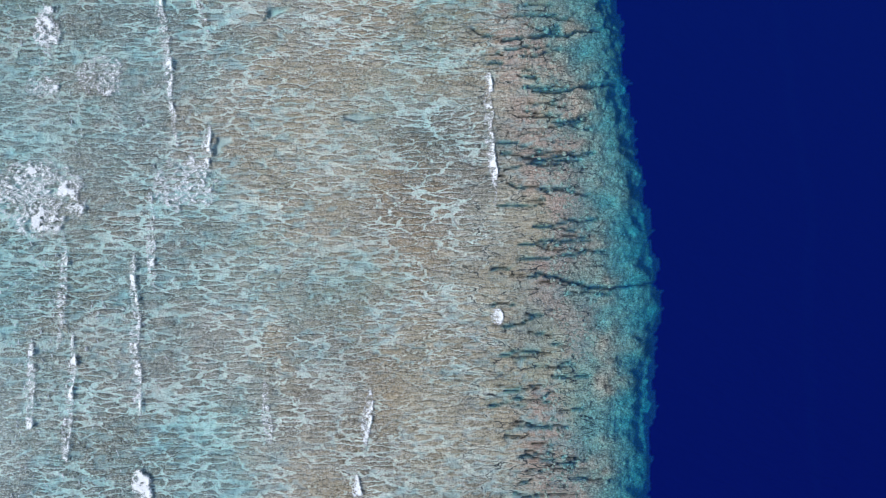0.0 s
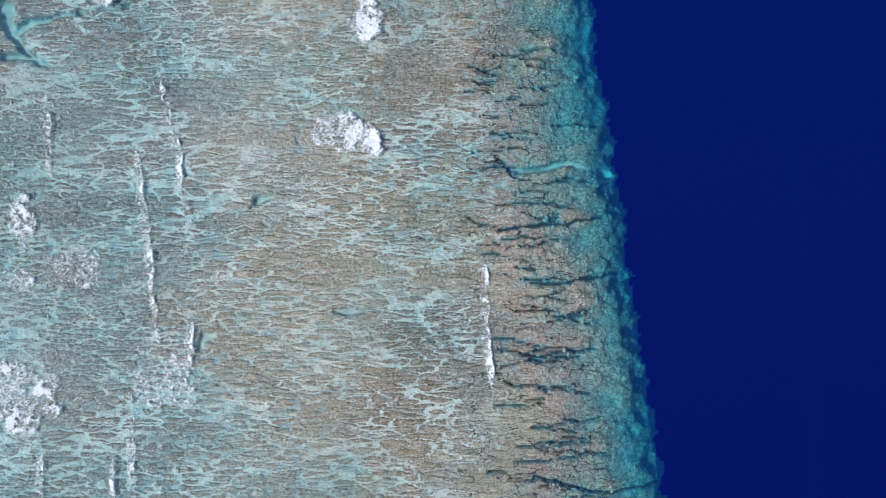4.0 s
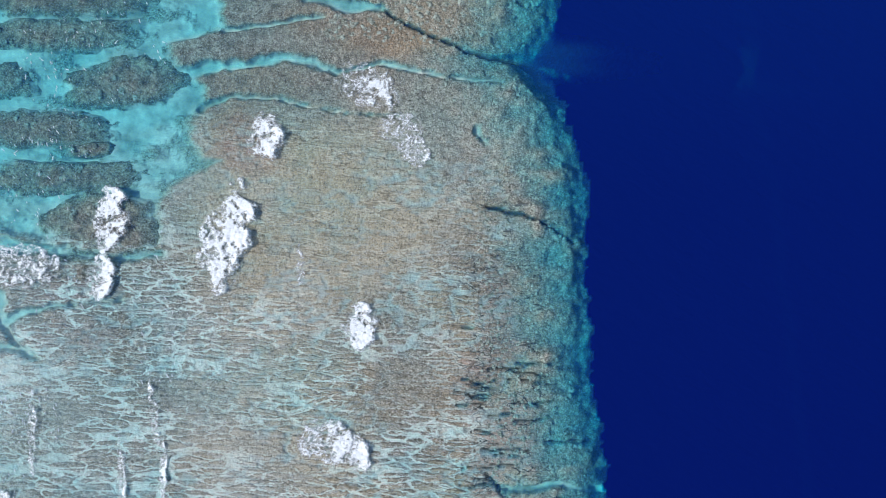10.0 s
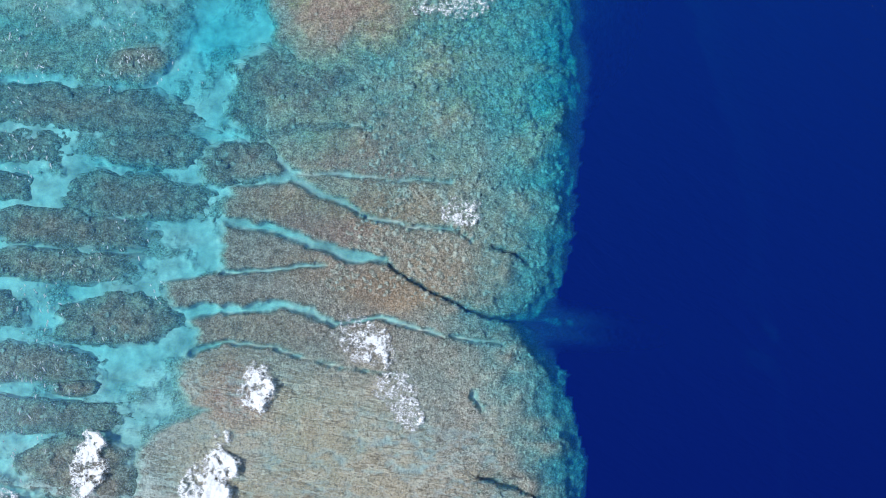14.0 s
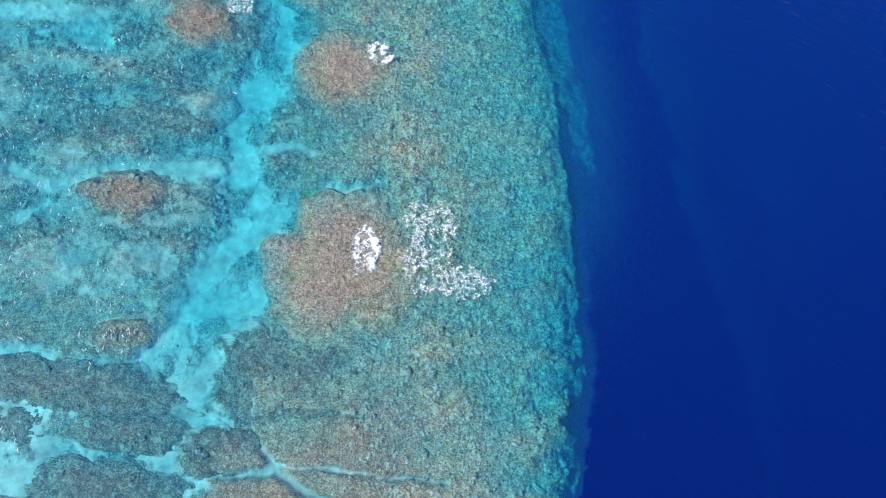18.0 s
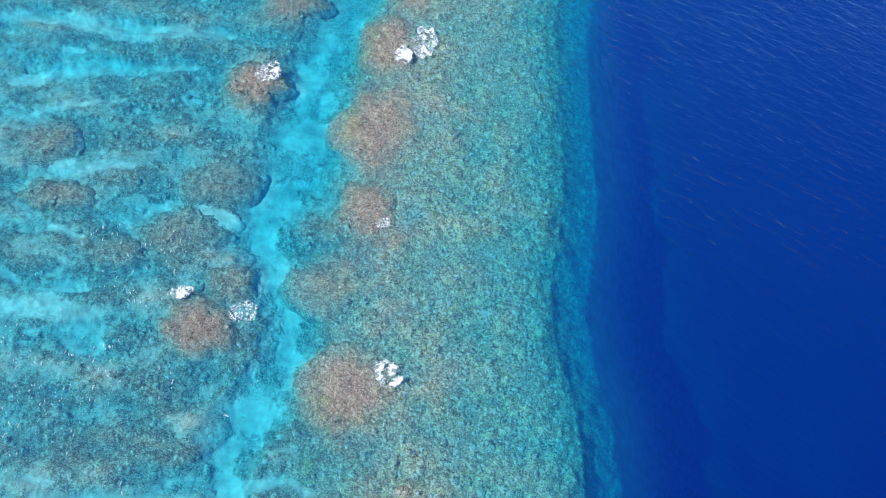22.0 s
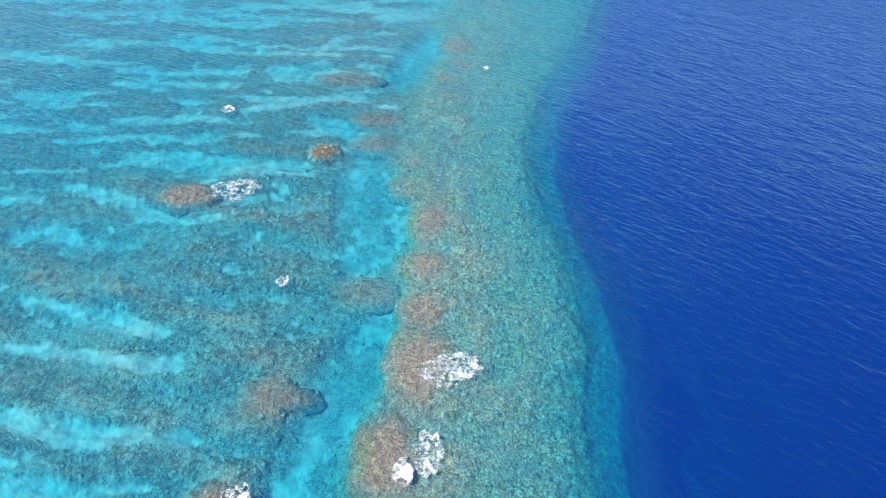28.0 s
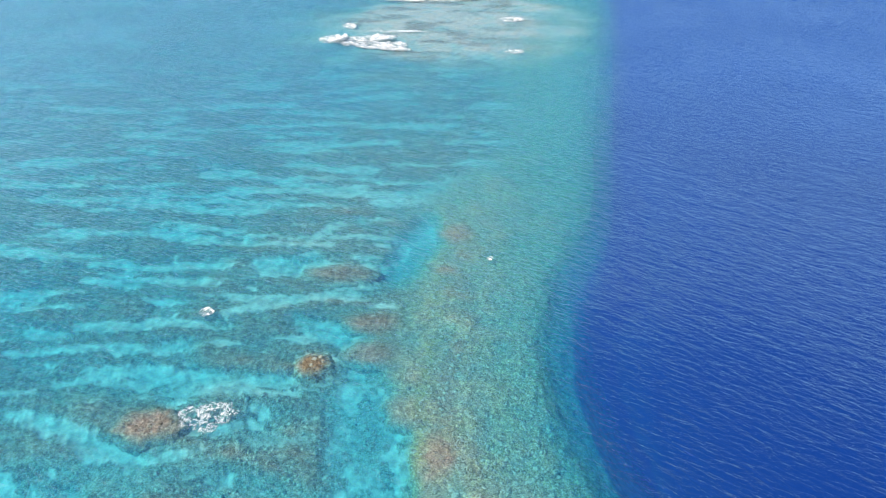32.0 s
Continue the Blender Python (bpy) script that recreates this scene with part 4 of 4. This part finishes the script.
GX, GY = sheet()
GZ, COVER = lie_of_bed(GX, GY)
# farther along y the water is painted brighter, and its waves grow
FARNESS = np.interp(GY, [-30, 91, 165, 250, 400, 620], [0.0, 0.05, 0.14, 0.29, 0.60, 1.0])
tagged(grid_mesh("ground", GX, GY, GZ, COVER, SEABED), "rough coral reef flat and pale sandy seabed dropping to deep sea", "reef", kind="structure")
DEPTH = np.maximum(-raise_mounds(GX, GY, GZ), 0)
every = tuple(np.unique(np.append(np.arange(0, k, 2), k - 1)) for k in GX.shape)      # the water's grid is half as fine
thin = np.ix_(*every)
seaward = np.maximum(-lie_of_bed(GX[thin] + 1.3, GY[thin])[0], 0)                    # light slants: past the rim the deep shows at once
WATER_DEPTH = np.where(seaward > 30, np.maximum(DEPTH[thin], seaward), DEPTH[thin])
tagged(grid_mesh("water", GX[thin], GY[thin], np.zeros_like(GX[thin]), dict(depth=WATER_DEPTH, farness=FARNESS[thin]), WATER),
       "clear sea water, turquoise over sand and dark blue offshore", "sea", kind="structure")


# ---- coral heads ----
def mesh_from(name, verts, faces, material):
    me = bpy.data.meshes.new(name)
    me.from_pydata([tuple(v) for v in verts], [], faces)
    me.polygons.foreach_set("use_smooth", np.ones(len(me.polygons), dtype=bool))
    me.materials.append(material)
    me.update()
    return me


def colony_mesh(seed, material):
    """A small knobbly coral colony about one metre across."""
    rings, seg = 5, 10
    verts, faces = [(0, 0, 0.42)], []
    for i in range(1, rings + 1):
        r = i / rings
        for j in range(seg):
            a = j * math.tau / seg
            k = 1 + 0.5 * (float(vnoise(np.array([3 * math.cos(a) + 7 * seed]), np.array([3 * math.sin(a) + 2.0 * r]), seed)[0]) - 0.5)
            h = 0.42 * math.sqrt(max(0, 1 - r * r)) - 0.12 * (i == rings) + 0.12 * (float(vnoise(np.array([a * 3 + seed]), np.array([r * 5.0]), seed + 3)[0]) - 0.5)
            verts.append((0.5 * r * k * math.cos(a), 0.5 * r * k * math.sin(a), h))
    for j in range(seg):
        faces.append((0, 1 + j, 1 + (j + 1) % seg))
    for i in range(rings - 1):
        for j in range(seg):
            a, b = 1 + i * seg + j, 1 + i * seg + (j + 1) % seg
            faces.append((a, a + seg, b + seg, b))
    return mesh_from("coral_colony", verts, faces, material)


COLONIES = {k: [colony_mesh(s, m) for s in range(3)] for k, m in CORALS.items()}
RNG = random.Random(4)


def plate_mesh(seed, material):
    """A table coral: a flat, scalloped plate on a short stalk, about one metre across."""
    seg = 14
    rim = [0.5 * (1 + 0.35 * (float(vnoise(np.array([2 * math.cos(j * math.tau / seg) + 9 * seed]), np.array([2 * math.sin(j * math.tau / seg)]), seed)[0]) - 0.5)) for j in range(seg)]
    verts, faces = [(0, 0, 0.30)], []
    for share, h in ((0.6, 0.32), (1.0, 0.36), (0.98, 0.31), (0.3, 0.18), (0.2, -0.1)):
        verts += [(share * rim[j] * math.cos(j * math.tau / seg), share * rim[j] * math.sin(j * math.tau / seg), h) for j in range(seg)]
    faces += [(0, 1 + j, 1 + (j + 1) % seg) for j in range(seg)]
    for i in range(4):
        o = 1 + i * seg
        faces += [(o + j, o + seg + j, o + seg + (j + 1) % seg, o + (j + 1) % seg) for j in range(seg)]
    return mesh_from("plate_coral", verts, faces, material)


PLATES = [plate_mesh(s, CORALS["grey"]) for s in range(3)]


def build_mound(m):
    rings, seg = 34, max(72, int(8 * (m["a"] + m["b"])))
    t = np.linspace(0, 1, rings + 1)[1:]
    ang = np.arange(seg) * math.tau / seg
    T, C, S = t[:, None], np.cos(ang)[None, :], np.sin(ang)[None, :]
    r = T ** 0.85 * mound_rim(m, C, S)
    lx, ly = r * m["a"] * C, r * m["b"] * S
    ca, sa = math.cos(radians(m["turn"])), math.sin(radians(m["turn"]))
    z = mound_height(m, lx, ly, T)
    verts = np.concatenate([[[0, 0, m["top"]]], np.stack([lx, ly, z], axis=-1).reshape(-1, 3)])
    faces = [(0, 1 + j, 1 + (j + 1) % seg) for j in range(seg)]
    for i in range(rings - 1):
        o = 1 + i * seg
        faces += [(o + j, o + seg + j, o + seg + (j + 1) % seg, o + (j + 1) % seg) for j in range(seg)]
    me = mesh_from(m["name"], verts, faces, CORALS["rust"] if m["tint"] == "rust" else SEABED)
    wx, wy = m["x"] + ca * lx - sa * ly, m["y"] + sa * lx + ca * ly
    cover = {k: np.broadcast_to(v, lx.shape) for k, v in lie_of_bed(wx, wy)[1].items()}
    spot = fbm(wx / 3.5, wy / 2.6, 301, 4, 0.62)
    skirt = step(0.66, 1.0, T + 0.6 * (fbm(wx / 1.8, wy / 1.5, 303, 4, 0.62) - 0.5))
    middle = 1 - step(0.2, 0.85, T + 0.5 * (spot - 0.5))
    tone = dict(brown=0.9, pink=0.85, dark=0.8, grey=0.3, rust=1.0)[m["tint"]]
    if m["steep"]:
        bare = dict.fromkeys(cover, np.zeros_like(lx))
        clumps = fbm(wx / 1.3, wy / 1.1, 307, 3, 0.6)
        bare["thicket"] = np.clip((1.1 if m["name"] == "patch_reef" else 0.8) * step(0.22, 0.55, 0.5 * spot + 0.5 * clumps + 0.10) * (1 - (0.3 if m["name"] == "patch_reef" else 0.6) * middle * tone), 0, 1)
        bare["rubble"] = (0.35 if m["name"] == "patch_reef" else 0.25) + 0 * lx
        bare["sand"] = (0.9 if m["y"] < 150 else 0.45) * skirt
        cover = bare
    else:
        cover["sand"] = 0 * lx
    cover["browned"] = np.maximum(cover["browned"], tone * middle * np.clip(0.35 + 1.2 * fbm(wx / 1.9, wy / 1.7, 305, 4, 0.62), 0, 1))
    cover["pink"] = np.maximum(cover["pink"], (0.6 if m["tint"] == "pink" else 0.0) * middle)
    for key, v in cover.items():
        me.attributes.new(key, "FLOAT", "POINT").data.foreach_set("value", np.concatenate([v[0, :1], v.ravel()]).astype(np.float32))
    heart = np.concatenate([[1.0], np.repeat(1 - 0.5 * step(0.5, 1.0, T) if m["name"] == "patch_reef" else 1 - step(0.15, 0.8, T), seg, axis=1).ravel()])
    me.attributes.new("heart", "FLOAT", "POINT").data.foreach_set("value", heart.astype(np.float32))
    ob = new(m["name"], me)
    ob.matrix_world = pose(m["x"], m["y"], 0, 0, 0, m["turn"])
    tagged(ob, m["label"], "coral reef", "coral heads on the crest" if not m["steep"] else "coral mounds of the back reef")
    for _ in range(m["knobs"]):
        q, w = math.sqrt(RNG.random()) * 0.66, RNG.random() * math.tau
        kx, ky, size = q * m["a"] * math.cos(w), q * m["b"] * math.sin(w), RNG.uniform(0.5, 1.25)
        sort = RNG.random()
        flat_one = sort > 0.7
        k = new("plate_coral" if flat_one else "coral_knob", RNG.choice(PLATES if flat_one else COLONIES[m["tint"]]))
        k.parent = ob
        tagged(k, "flat pale table coral" if flat_one else "")
        k.matrix_local = pose(kx, ky, m["top"] - (0.5 if m["steep"] else 0.9) * q ** 3 - 0.16, 0, 0, RNG.uniform(0, 360)) @ Matrix.Diagonal((size, size, size * 0.6, 1))
    return ob


for m in MOUNDS:
    build_mound(m)





# ---- white water ----
def sea_foam(x, y, a, b, turn=0.0, lace=0.5, high=0.35, name="sea_foam", label="white foam of a wave broken over shallow reef"):
    """A broken wave, a x b metres (half sizes): a dense crest at its seaward end and a net of foam trailing behind. lace: 0 all dense, 1 all net."""
    seed = int(abs(x * 11 + y * 5)) % 700 + 300
    size = math.sqrt(a * b)
    cell = max(0.11, size / 50)
    nx, ny = int(3.2 * a / cell), int(3.2 * b / cell)
    u, v = np.meshgrid((np.arange(nx + 1) / nx - 0.5) * 3.2, (np.arange(ny + 1) / ny - 0.5) * 3.2, indexing="ij")
    lx, ly = u * a, v * b
    big = max(1.9, size / 2.5)
    rag = fbm(lx / big + seed, ly / big, seed, 5, 0.62) - 0.5
    bow = lx + 1.5 * (fbm(ly / 4.5 + seed, 0 * ly, seed + 2, 3) - 0.5) * min(1.0, b / 4)
    reach = 1.0 - np.hypot(bow / a, v) + 1.5 * rag - 2 * step(1.1, 1.5, np.hypot(u, v))
    behind = 0.9 - 0.5 * v ** 2 - bow / a
    clump = fbm(lx / big * 1.2, ly / big * 1.2 + seed, seed + 14, 4, 0.62)
    grain = fbm(lx / big * 3 + 40, ly / big * 3 + seed, seed + 9, 3, 0.6)
    m = np.clip(size / 4.0, 0.5, 3.5)
    net = 1 - np.abs(2 * fbm(lx / m + 40, ly / m + seed, seed + 11, 4, 0.6) - 1)
    dense = 0.92 - 0.58 * lace + 1.1 * (clump - 0.5) - 0.20 * np.clip(behind, 0, 1.5)
    hold = np.maximum(dense - grain, 0.6 * (net - 0.90 + 0.06 * lace)) * 1.5
    hold = np.minimum(hold - 0.06 * max(lace - 0.7, 0) / 0.5, 1.5 * reach)
    keep = np.minimum(hold, 1.5 * reach) > -0.16
    crest = np.exp(-np.clip(behind, 0, 9) * 2.2)
    z = np.where(keep, 0.05 + high * (0.25 + crest) * np.sqrt(np.clip((hold + 0.1) * 2.5, 0, 1)) * (0.6 + 0.8 * fbm(lx / 0.6, ly / 0.6, seed + 20, 3, 0.6)), 0.0)
    ca, sa = math.cos(radians(turn)), math.sin(radians(turn))
    gx, gy = x + ca * lx - sa * ly, y + sa * lx + ca * ly
    ground = np.maximum(raise_mounds(gx, gy, lie_of_bed(gx, gy)[0]), 0)
    z = z + np.minimum(ground, 0.35) + 0.02
    on = (keep[:-1, :-1].astype(int) + keep[1:, :-1] + keep[:-1, 1:] + keep[1:, 1:]) >= 2
    idx = np.arange((nx + 1) * (ny + 1)).reshape(nx + 1, ny + 1)
    quads = np.stack([idx[:-1, :-1], idx[1:, :-1], idx[1:, 1:], idx[:-1, 1:]], axis=-1)[on]
    thickest = hold.ravel()[quads].mean(axis=1) > 0.05

    def largest(chosen):
        """The largest set of quads that hang together."""
        mark, q = np.arange((nx + 1) * (ny + 1)), quads[chosen]
        for _ in range(80):
            low, old = mark[q].min(axis=1), mark.copy()
            for c in range(4):
                np.minimum.at(mark, q[:, c], low)
            mark = mark[mark]
            if (mark == old).all():
                break
        names, count = np.unique(mark[q[:, 0]], return_counts=True)
        out = np.zeros(len(quads), dtype=bool)
        out[np.nonzero(chosen)[0][mark[q[:, 0]] == names[count.argmax()]]] = True
        return out

    body = largest(thickest if thickest.sum() > 200 else thickest | True)
    if body.sum() < 60:
        body = largest(thickest | True)
    co = np.stack([lx, ly, z], axis=-1).reshape(-1, 3)

    def piece(called, chosen):
        used, inv = np.unique(chosen, return_inverse=True)
        me = mesh_from(called, co[used], [tuple(q) for q in inv.reshape(-1, 4).tolist()], FOAM)
        me.attributes.new("thick", "FLOAT", "POINT").data.foreach_set("value", np.clip(0.16 + hold, 0, 1).ravel()[used].astype(np.float32))
        return new(called, me)

    ob = piece(name, quads[body])
    ob.matrix_world = pose(x, y, 0, 0, 0, turn)
    tagged(ob, label, "sea foam", "foam patches on the reef")
    if (~body).any():
        net = piece("trailing_foam", quads[~body])
        net.parent = ob
        tagged(net, "thin net of foam threads and loose shreds", kind="stuff")
    return ob


for x, y, a, b, turn, lace, high in (
        (-61.7, 13.0, 6.4, 5.4, 0, 0.6, 0.3), (-39.3, 15.2, 4.8, 4.2, 0, 1.0, 0.12), (-52.7, 31.9, 3.4, 2.8, 0, 1.0, 0.12), (-61.8, 30.1, 2.4, 1.6, 0, 0.9, 0.15),
        (8.2, -5.2, 0.9, 1.3, 0, 0.3, 0.2), (-44.7, -30.5, 1.6, 2.5, 15, 0.2, 0.4), (-10.6, 69.0, 2.6, 3.2, 0, 0.05, 0.5), (-14.0, 52.0, 5.0, 3.0, -8, 0.35, 0.5), (-9.8, 50.8, 1.7, 2.6, 10, 0.0, 0.6),
        (-61.7, 75.6, 5.6, 3.0, 1, 0.6, 0.3), (-61.3, 39.1, 2.0, 3.3, 1, 0.5, 0.3), (-11.2, 105.0, 5.0, 3.0, -25, 0.55, 0.3), (-6.2, 98.5, 3.0, 2.6, 3, 0.8, 0.2),
        (-31.2, 81.6, 3.7, 7.8, -10, 0.0, 0.7), (-48.6, 83.1, 2.6, 4.8, 5, 0.05, 0.6), (-49.6, 74.6, 2.0, 3.2, -5, 0.15, 0.5), (-26.4, 96.6, 2.6, 3.8, -6, 0.0, 0.7),
        (0.5, 126.2, 3.4, 2.2, 5, 0.6, 0.25), (-3.6, 95.4, 2.2, 2.2, 6, 0.8, 0.2)):
    sea_foam(x, y, a, b, turn, lace, high)
for x, y, a, b, turn, lace, high in (
        (-18.4, 162.4, 2.4, 4.0, 7, 0.4, 0.35), (-9.0, 164.5, 4.2, 7.0, 7, 1.2, 0.12), (-2.4, 159.8, 4.2, 2.6, 7, 1.2, 0.1), (-22.0, 196.7, 2.5, 2.1, 9, 0.3, 0.35),
        (-58.2, 204.2, 2.1, 1.2, 20, 0.5, 0.2), (-47.0, 202.8, 2.3, 1.8, 9, 0.9, 0.15), (-28.4, 222.8, 1.3, 1.1, 9, 0.9, 0.1), (-29.4, 265.5, 2.4, 4.0, 10, 0.5, 0.3),
        (-58.2, 252.5, 2.3, 2.5, 10, 0.5, 0.25), (-28.4, 283.0, 5.8, 3.6, 27, 0.7, 0.25), (-32.9, 261.2, 1.8, 2.4, 10, 0.2, 0.35), (-89.9, 327.7, 6.0, 4.4, 20, 0.9, 0.2),
        (-67.3, 299.8, 1.4, 1.5, 10, 0.5, 0.2), (-106.8, 362.5, 1.9, 1.9, 9, 0.5, 0.2), (-36.2, 400.1, 1.0, 1.2, 9, 0.3, 0.2),         (-160.0, 652.0, 8.0, 10.0, 0, 0.05, 1.6), (-130.0, 641.0, 24.0, 9.0, -12, 0.3, 1.2), (-138.0, 656.0, 16.0, 8.0, 10, 0.25, 1.5), (-118.0, 634.0, 12.0, 4.0, -15, 0.1, 1.2),
        (-160.0, 690.0, 4.0, 8.0, 30, 0.3, 0.8), (-125.0, 680.0, 18.0, 3.0, 5, 0.6, 0.5), (-43.3, 638.7, 5.4, 4.4, 9, 0.5, 0.4), (-50.6, 729.0, 9.0, 6.5, 9, 0.3, 0.4), (-122.0, 802.0, 45.0, 16.0, 5, 0.0, 1.5)):
    sea_foam(x, y, a, b, turn, lace, high)



# ---- long thin breakers on the flat ----
for x, y, long, turn, lace in ((7.2, 24.0, 11.0, 3, 0.5), (-43.0, 37.5, 15.0, 8, 0.6), (-36.2, 20.5, 4.0, 0, 0.7), (-46.4, -9.7, 13.0, 3, 0.55), (-56.2, -18.0, 10.0, -3, 0.5), (-11.4, -20.0, 5.5, -4, 0.6),
                               (-62.0, -15.5, 6.5, 0, 0.6), (-57.9, -1.0, 8.0, -2, 0.8), (-44.4, 6.0, 8.0, 4, 0.7), (-38.8, 49.0, 11.0, 12, 0.75),
                               (-26.5, -20.0, 4.5, 5, 0.7), (-12.8, -31.0, 2.5, 8, 0.5), (-58.0, 52.0, 6.0, 6, 0.8), (-20.0, 78.0, 3.0, 5, 0.8)):
    sea_foam(x, y, 0.75, long, turn, lace, 0.3, "breaker_line", "thin white line of a small breaking wave")


# ---- small loose pieces ----
def dome_field(name, places, material, ring=6, seed=3):
    """Many small knobs in one mesh: places are x, y, z, half length, half width, height, turn."""
    r = np.random.RandomState(seed)
    n = len(places)
    ang = np.arange(ring) * math.tau / ring
    unit = np.concatenate([[[0, 0, 1.0]], np.stack([0.62 * np.cos(ang), 0.62 * np.sin(ang), 0.72 + 0 * ang], -1), np.stack([np.cos(ang + 0.5), np.sin(ang + 0.5), -0.25 + 0 * ang], -1)])
    k = len(unit)
    pts = unit[None] * (1 + 0.5 * (r.rand(n, k, 1) - 0.5))
    pts = pts * places[:, None, 3:6]
    c, s = np.cos(places[:, 6])[:, None], np.sin(places[:, 6])[:, None]
    co = np.stack([places[:, 0:1] + c * pts[..., 0] - s * pts[..., 1], places[:, 1:2] + s * pts[..., 0] + c * pts[..., 1], places[:, 2:3] + pts[..., 2]], -1)
    tri = [(0, 1 + j, 1 + (j + 1) % ring) for j in range(ring)]
    for j in range(ring):
        a, b2, o, p = 1 + j, 1 + (j + 1) % ring, 1 + ring + j, 1 + ring + (j + 1) % ring
        tri += [(a, o, b2), (b2, o, p)]
    tri = np.array(tri)
    faces = (tri[None] + (np.arange(n) * k)[:, None, None]).reshape(-1, 3)
    me = bpy.data.meshes.new(name)
    me.vertices.add(n * k)
    me.vertices.foreach_set("co", co.astype(np.float32).ravel())
    me.loops.add(faces.size)
    me.loops.foreach_set("vertex_index", faces.astype(np.int32).ravel())
    me.polygons.add(len(faces))
    me.polygons.foreach_set("loop_start", np.arange(0, faces.size, 3, dtype=np.int32))
    me.polygons.foreach_set("use_smooth", np.ones(len(faces), dtype=bool))
    me.update(calc_edges=True)
    me.attributes.new("thick", "FLOAT", "POINT").data.foreach_set("value", np.full(n * k, 0.6, dtype=np.float32))
    me.materials.append(material)
    return new(name, me)


def scatter(count, y0, y1, inner, outer, seed, small, large, tall=0.55):
    """Knobs between two distances from the reef's edge, not on sand."""
    r = np.random.RandomState(seed)
    y = r.uniform(y0, y1, count)
    x = np.interp(y, [e[0] for e in EDGE], [e[1] for e in EDGE]) - r.uniform(inner, outer, count)
    z, cover = lie_of_bed(x, y)
    ok = (cover["sand"] < 0.25) & (cover["crevice"] < 0.2)
    x, y, z = x[ok], y[ok], z[ok]
    n = len(x)
    a = r.uniform(small, large, n) ** 1.0
    return np.stack([x, y, z - 0.05, a, a * r.uniform(0.6, 1.0, n), a * tall * r.uniform(0.6, 1.2, n), r.uniform(0, math.tau, n)], -1)


RUBBLE = coral_material("reef_knobs", (0.15, 0.16, 0.125), (0.40, 0.42, 0.35), (0.62, 0.64, 0.55))
for args in ((6500, 112, 260, 2.5, 34, 8, 0.14, 0.62, 0.36), (3500, 260, 430, 2.5, 34, 9, 0.2, 0.8, 0.36), (4500, -44, 112, 3.5, 17, 10, 0.12, 0.42, 0.4), (4500, 150, 340, 34, 90, 11, 0.2, 0.8, 0.4)):
    tagged(dome_field("coral_knobs", scatter(*args), RUBBLE), "grey-green coral knobs crowding the shallow reef", "coral", kind="stuff")

CREST_COLONIES = [colony_mesh(s, RUBBLE) for s in range(3, 7)]
# larger single colonies along the crest
spots = scatter(300, 118, 330, 3, 30, 21, 0.6, 1.1)
for x, y, z, a, b2, h, w in spots.tolist():
    ob = new("coral_colony", RNG.choice(CREST_COLONIES))
    ob.matrix_world = pose(x, y, z, 0, 0, math.degrees(w)) @ Matrix.Diagonal((2 * a, 2 * b2, 1.6 * h, 1))
    tagged(ob, "rounded coral colony on the shallow reef crest", "coral", "coral colonies of the crest")


# white flecks over the inner flat: solid stand-ins for sun glints on the waves
def glint_field():
    r = np.random.RandomState(33)
    n = 5200
    y = r.uniform(-44, 215, n)
    x = np.where(y < 75, r.uniform(-78, -36, n) - 2 * r.rand(n), r.uniform(-84, -40, n))
    pick = vnoise(x / 7, y / 9, 401) * (0.8 + 0.6 * step(-45, -66, x)) * (0.6 + 0.8 * vnoise(x / 1.6, y / 3.0, 403)) > 0.62
    x, y = x[pick], y[pick]
    k = len(x)
    z = np.maximum(lie_of_bed(x, y)[0], 0)
    size = r.uniform(0.04, 0.15, k)
    return np.stack([x, y, np.minimum(z, 0.5) + 0.03, size * r.uniform(1.2, 3.4, k), size * 0.55, 0.10 + 0 * x, radians(112) + r.normal(0, 0.35, k)], -1)


tagged(dome_field("glint_flecks", glint_field(), FOAM, 5, 34), "scattered white flecks standing for sun glints over the inner reef", "sea foam", kind="stuff")
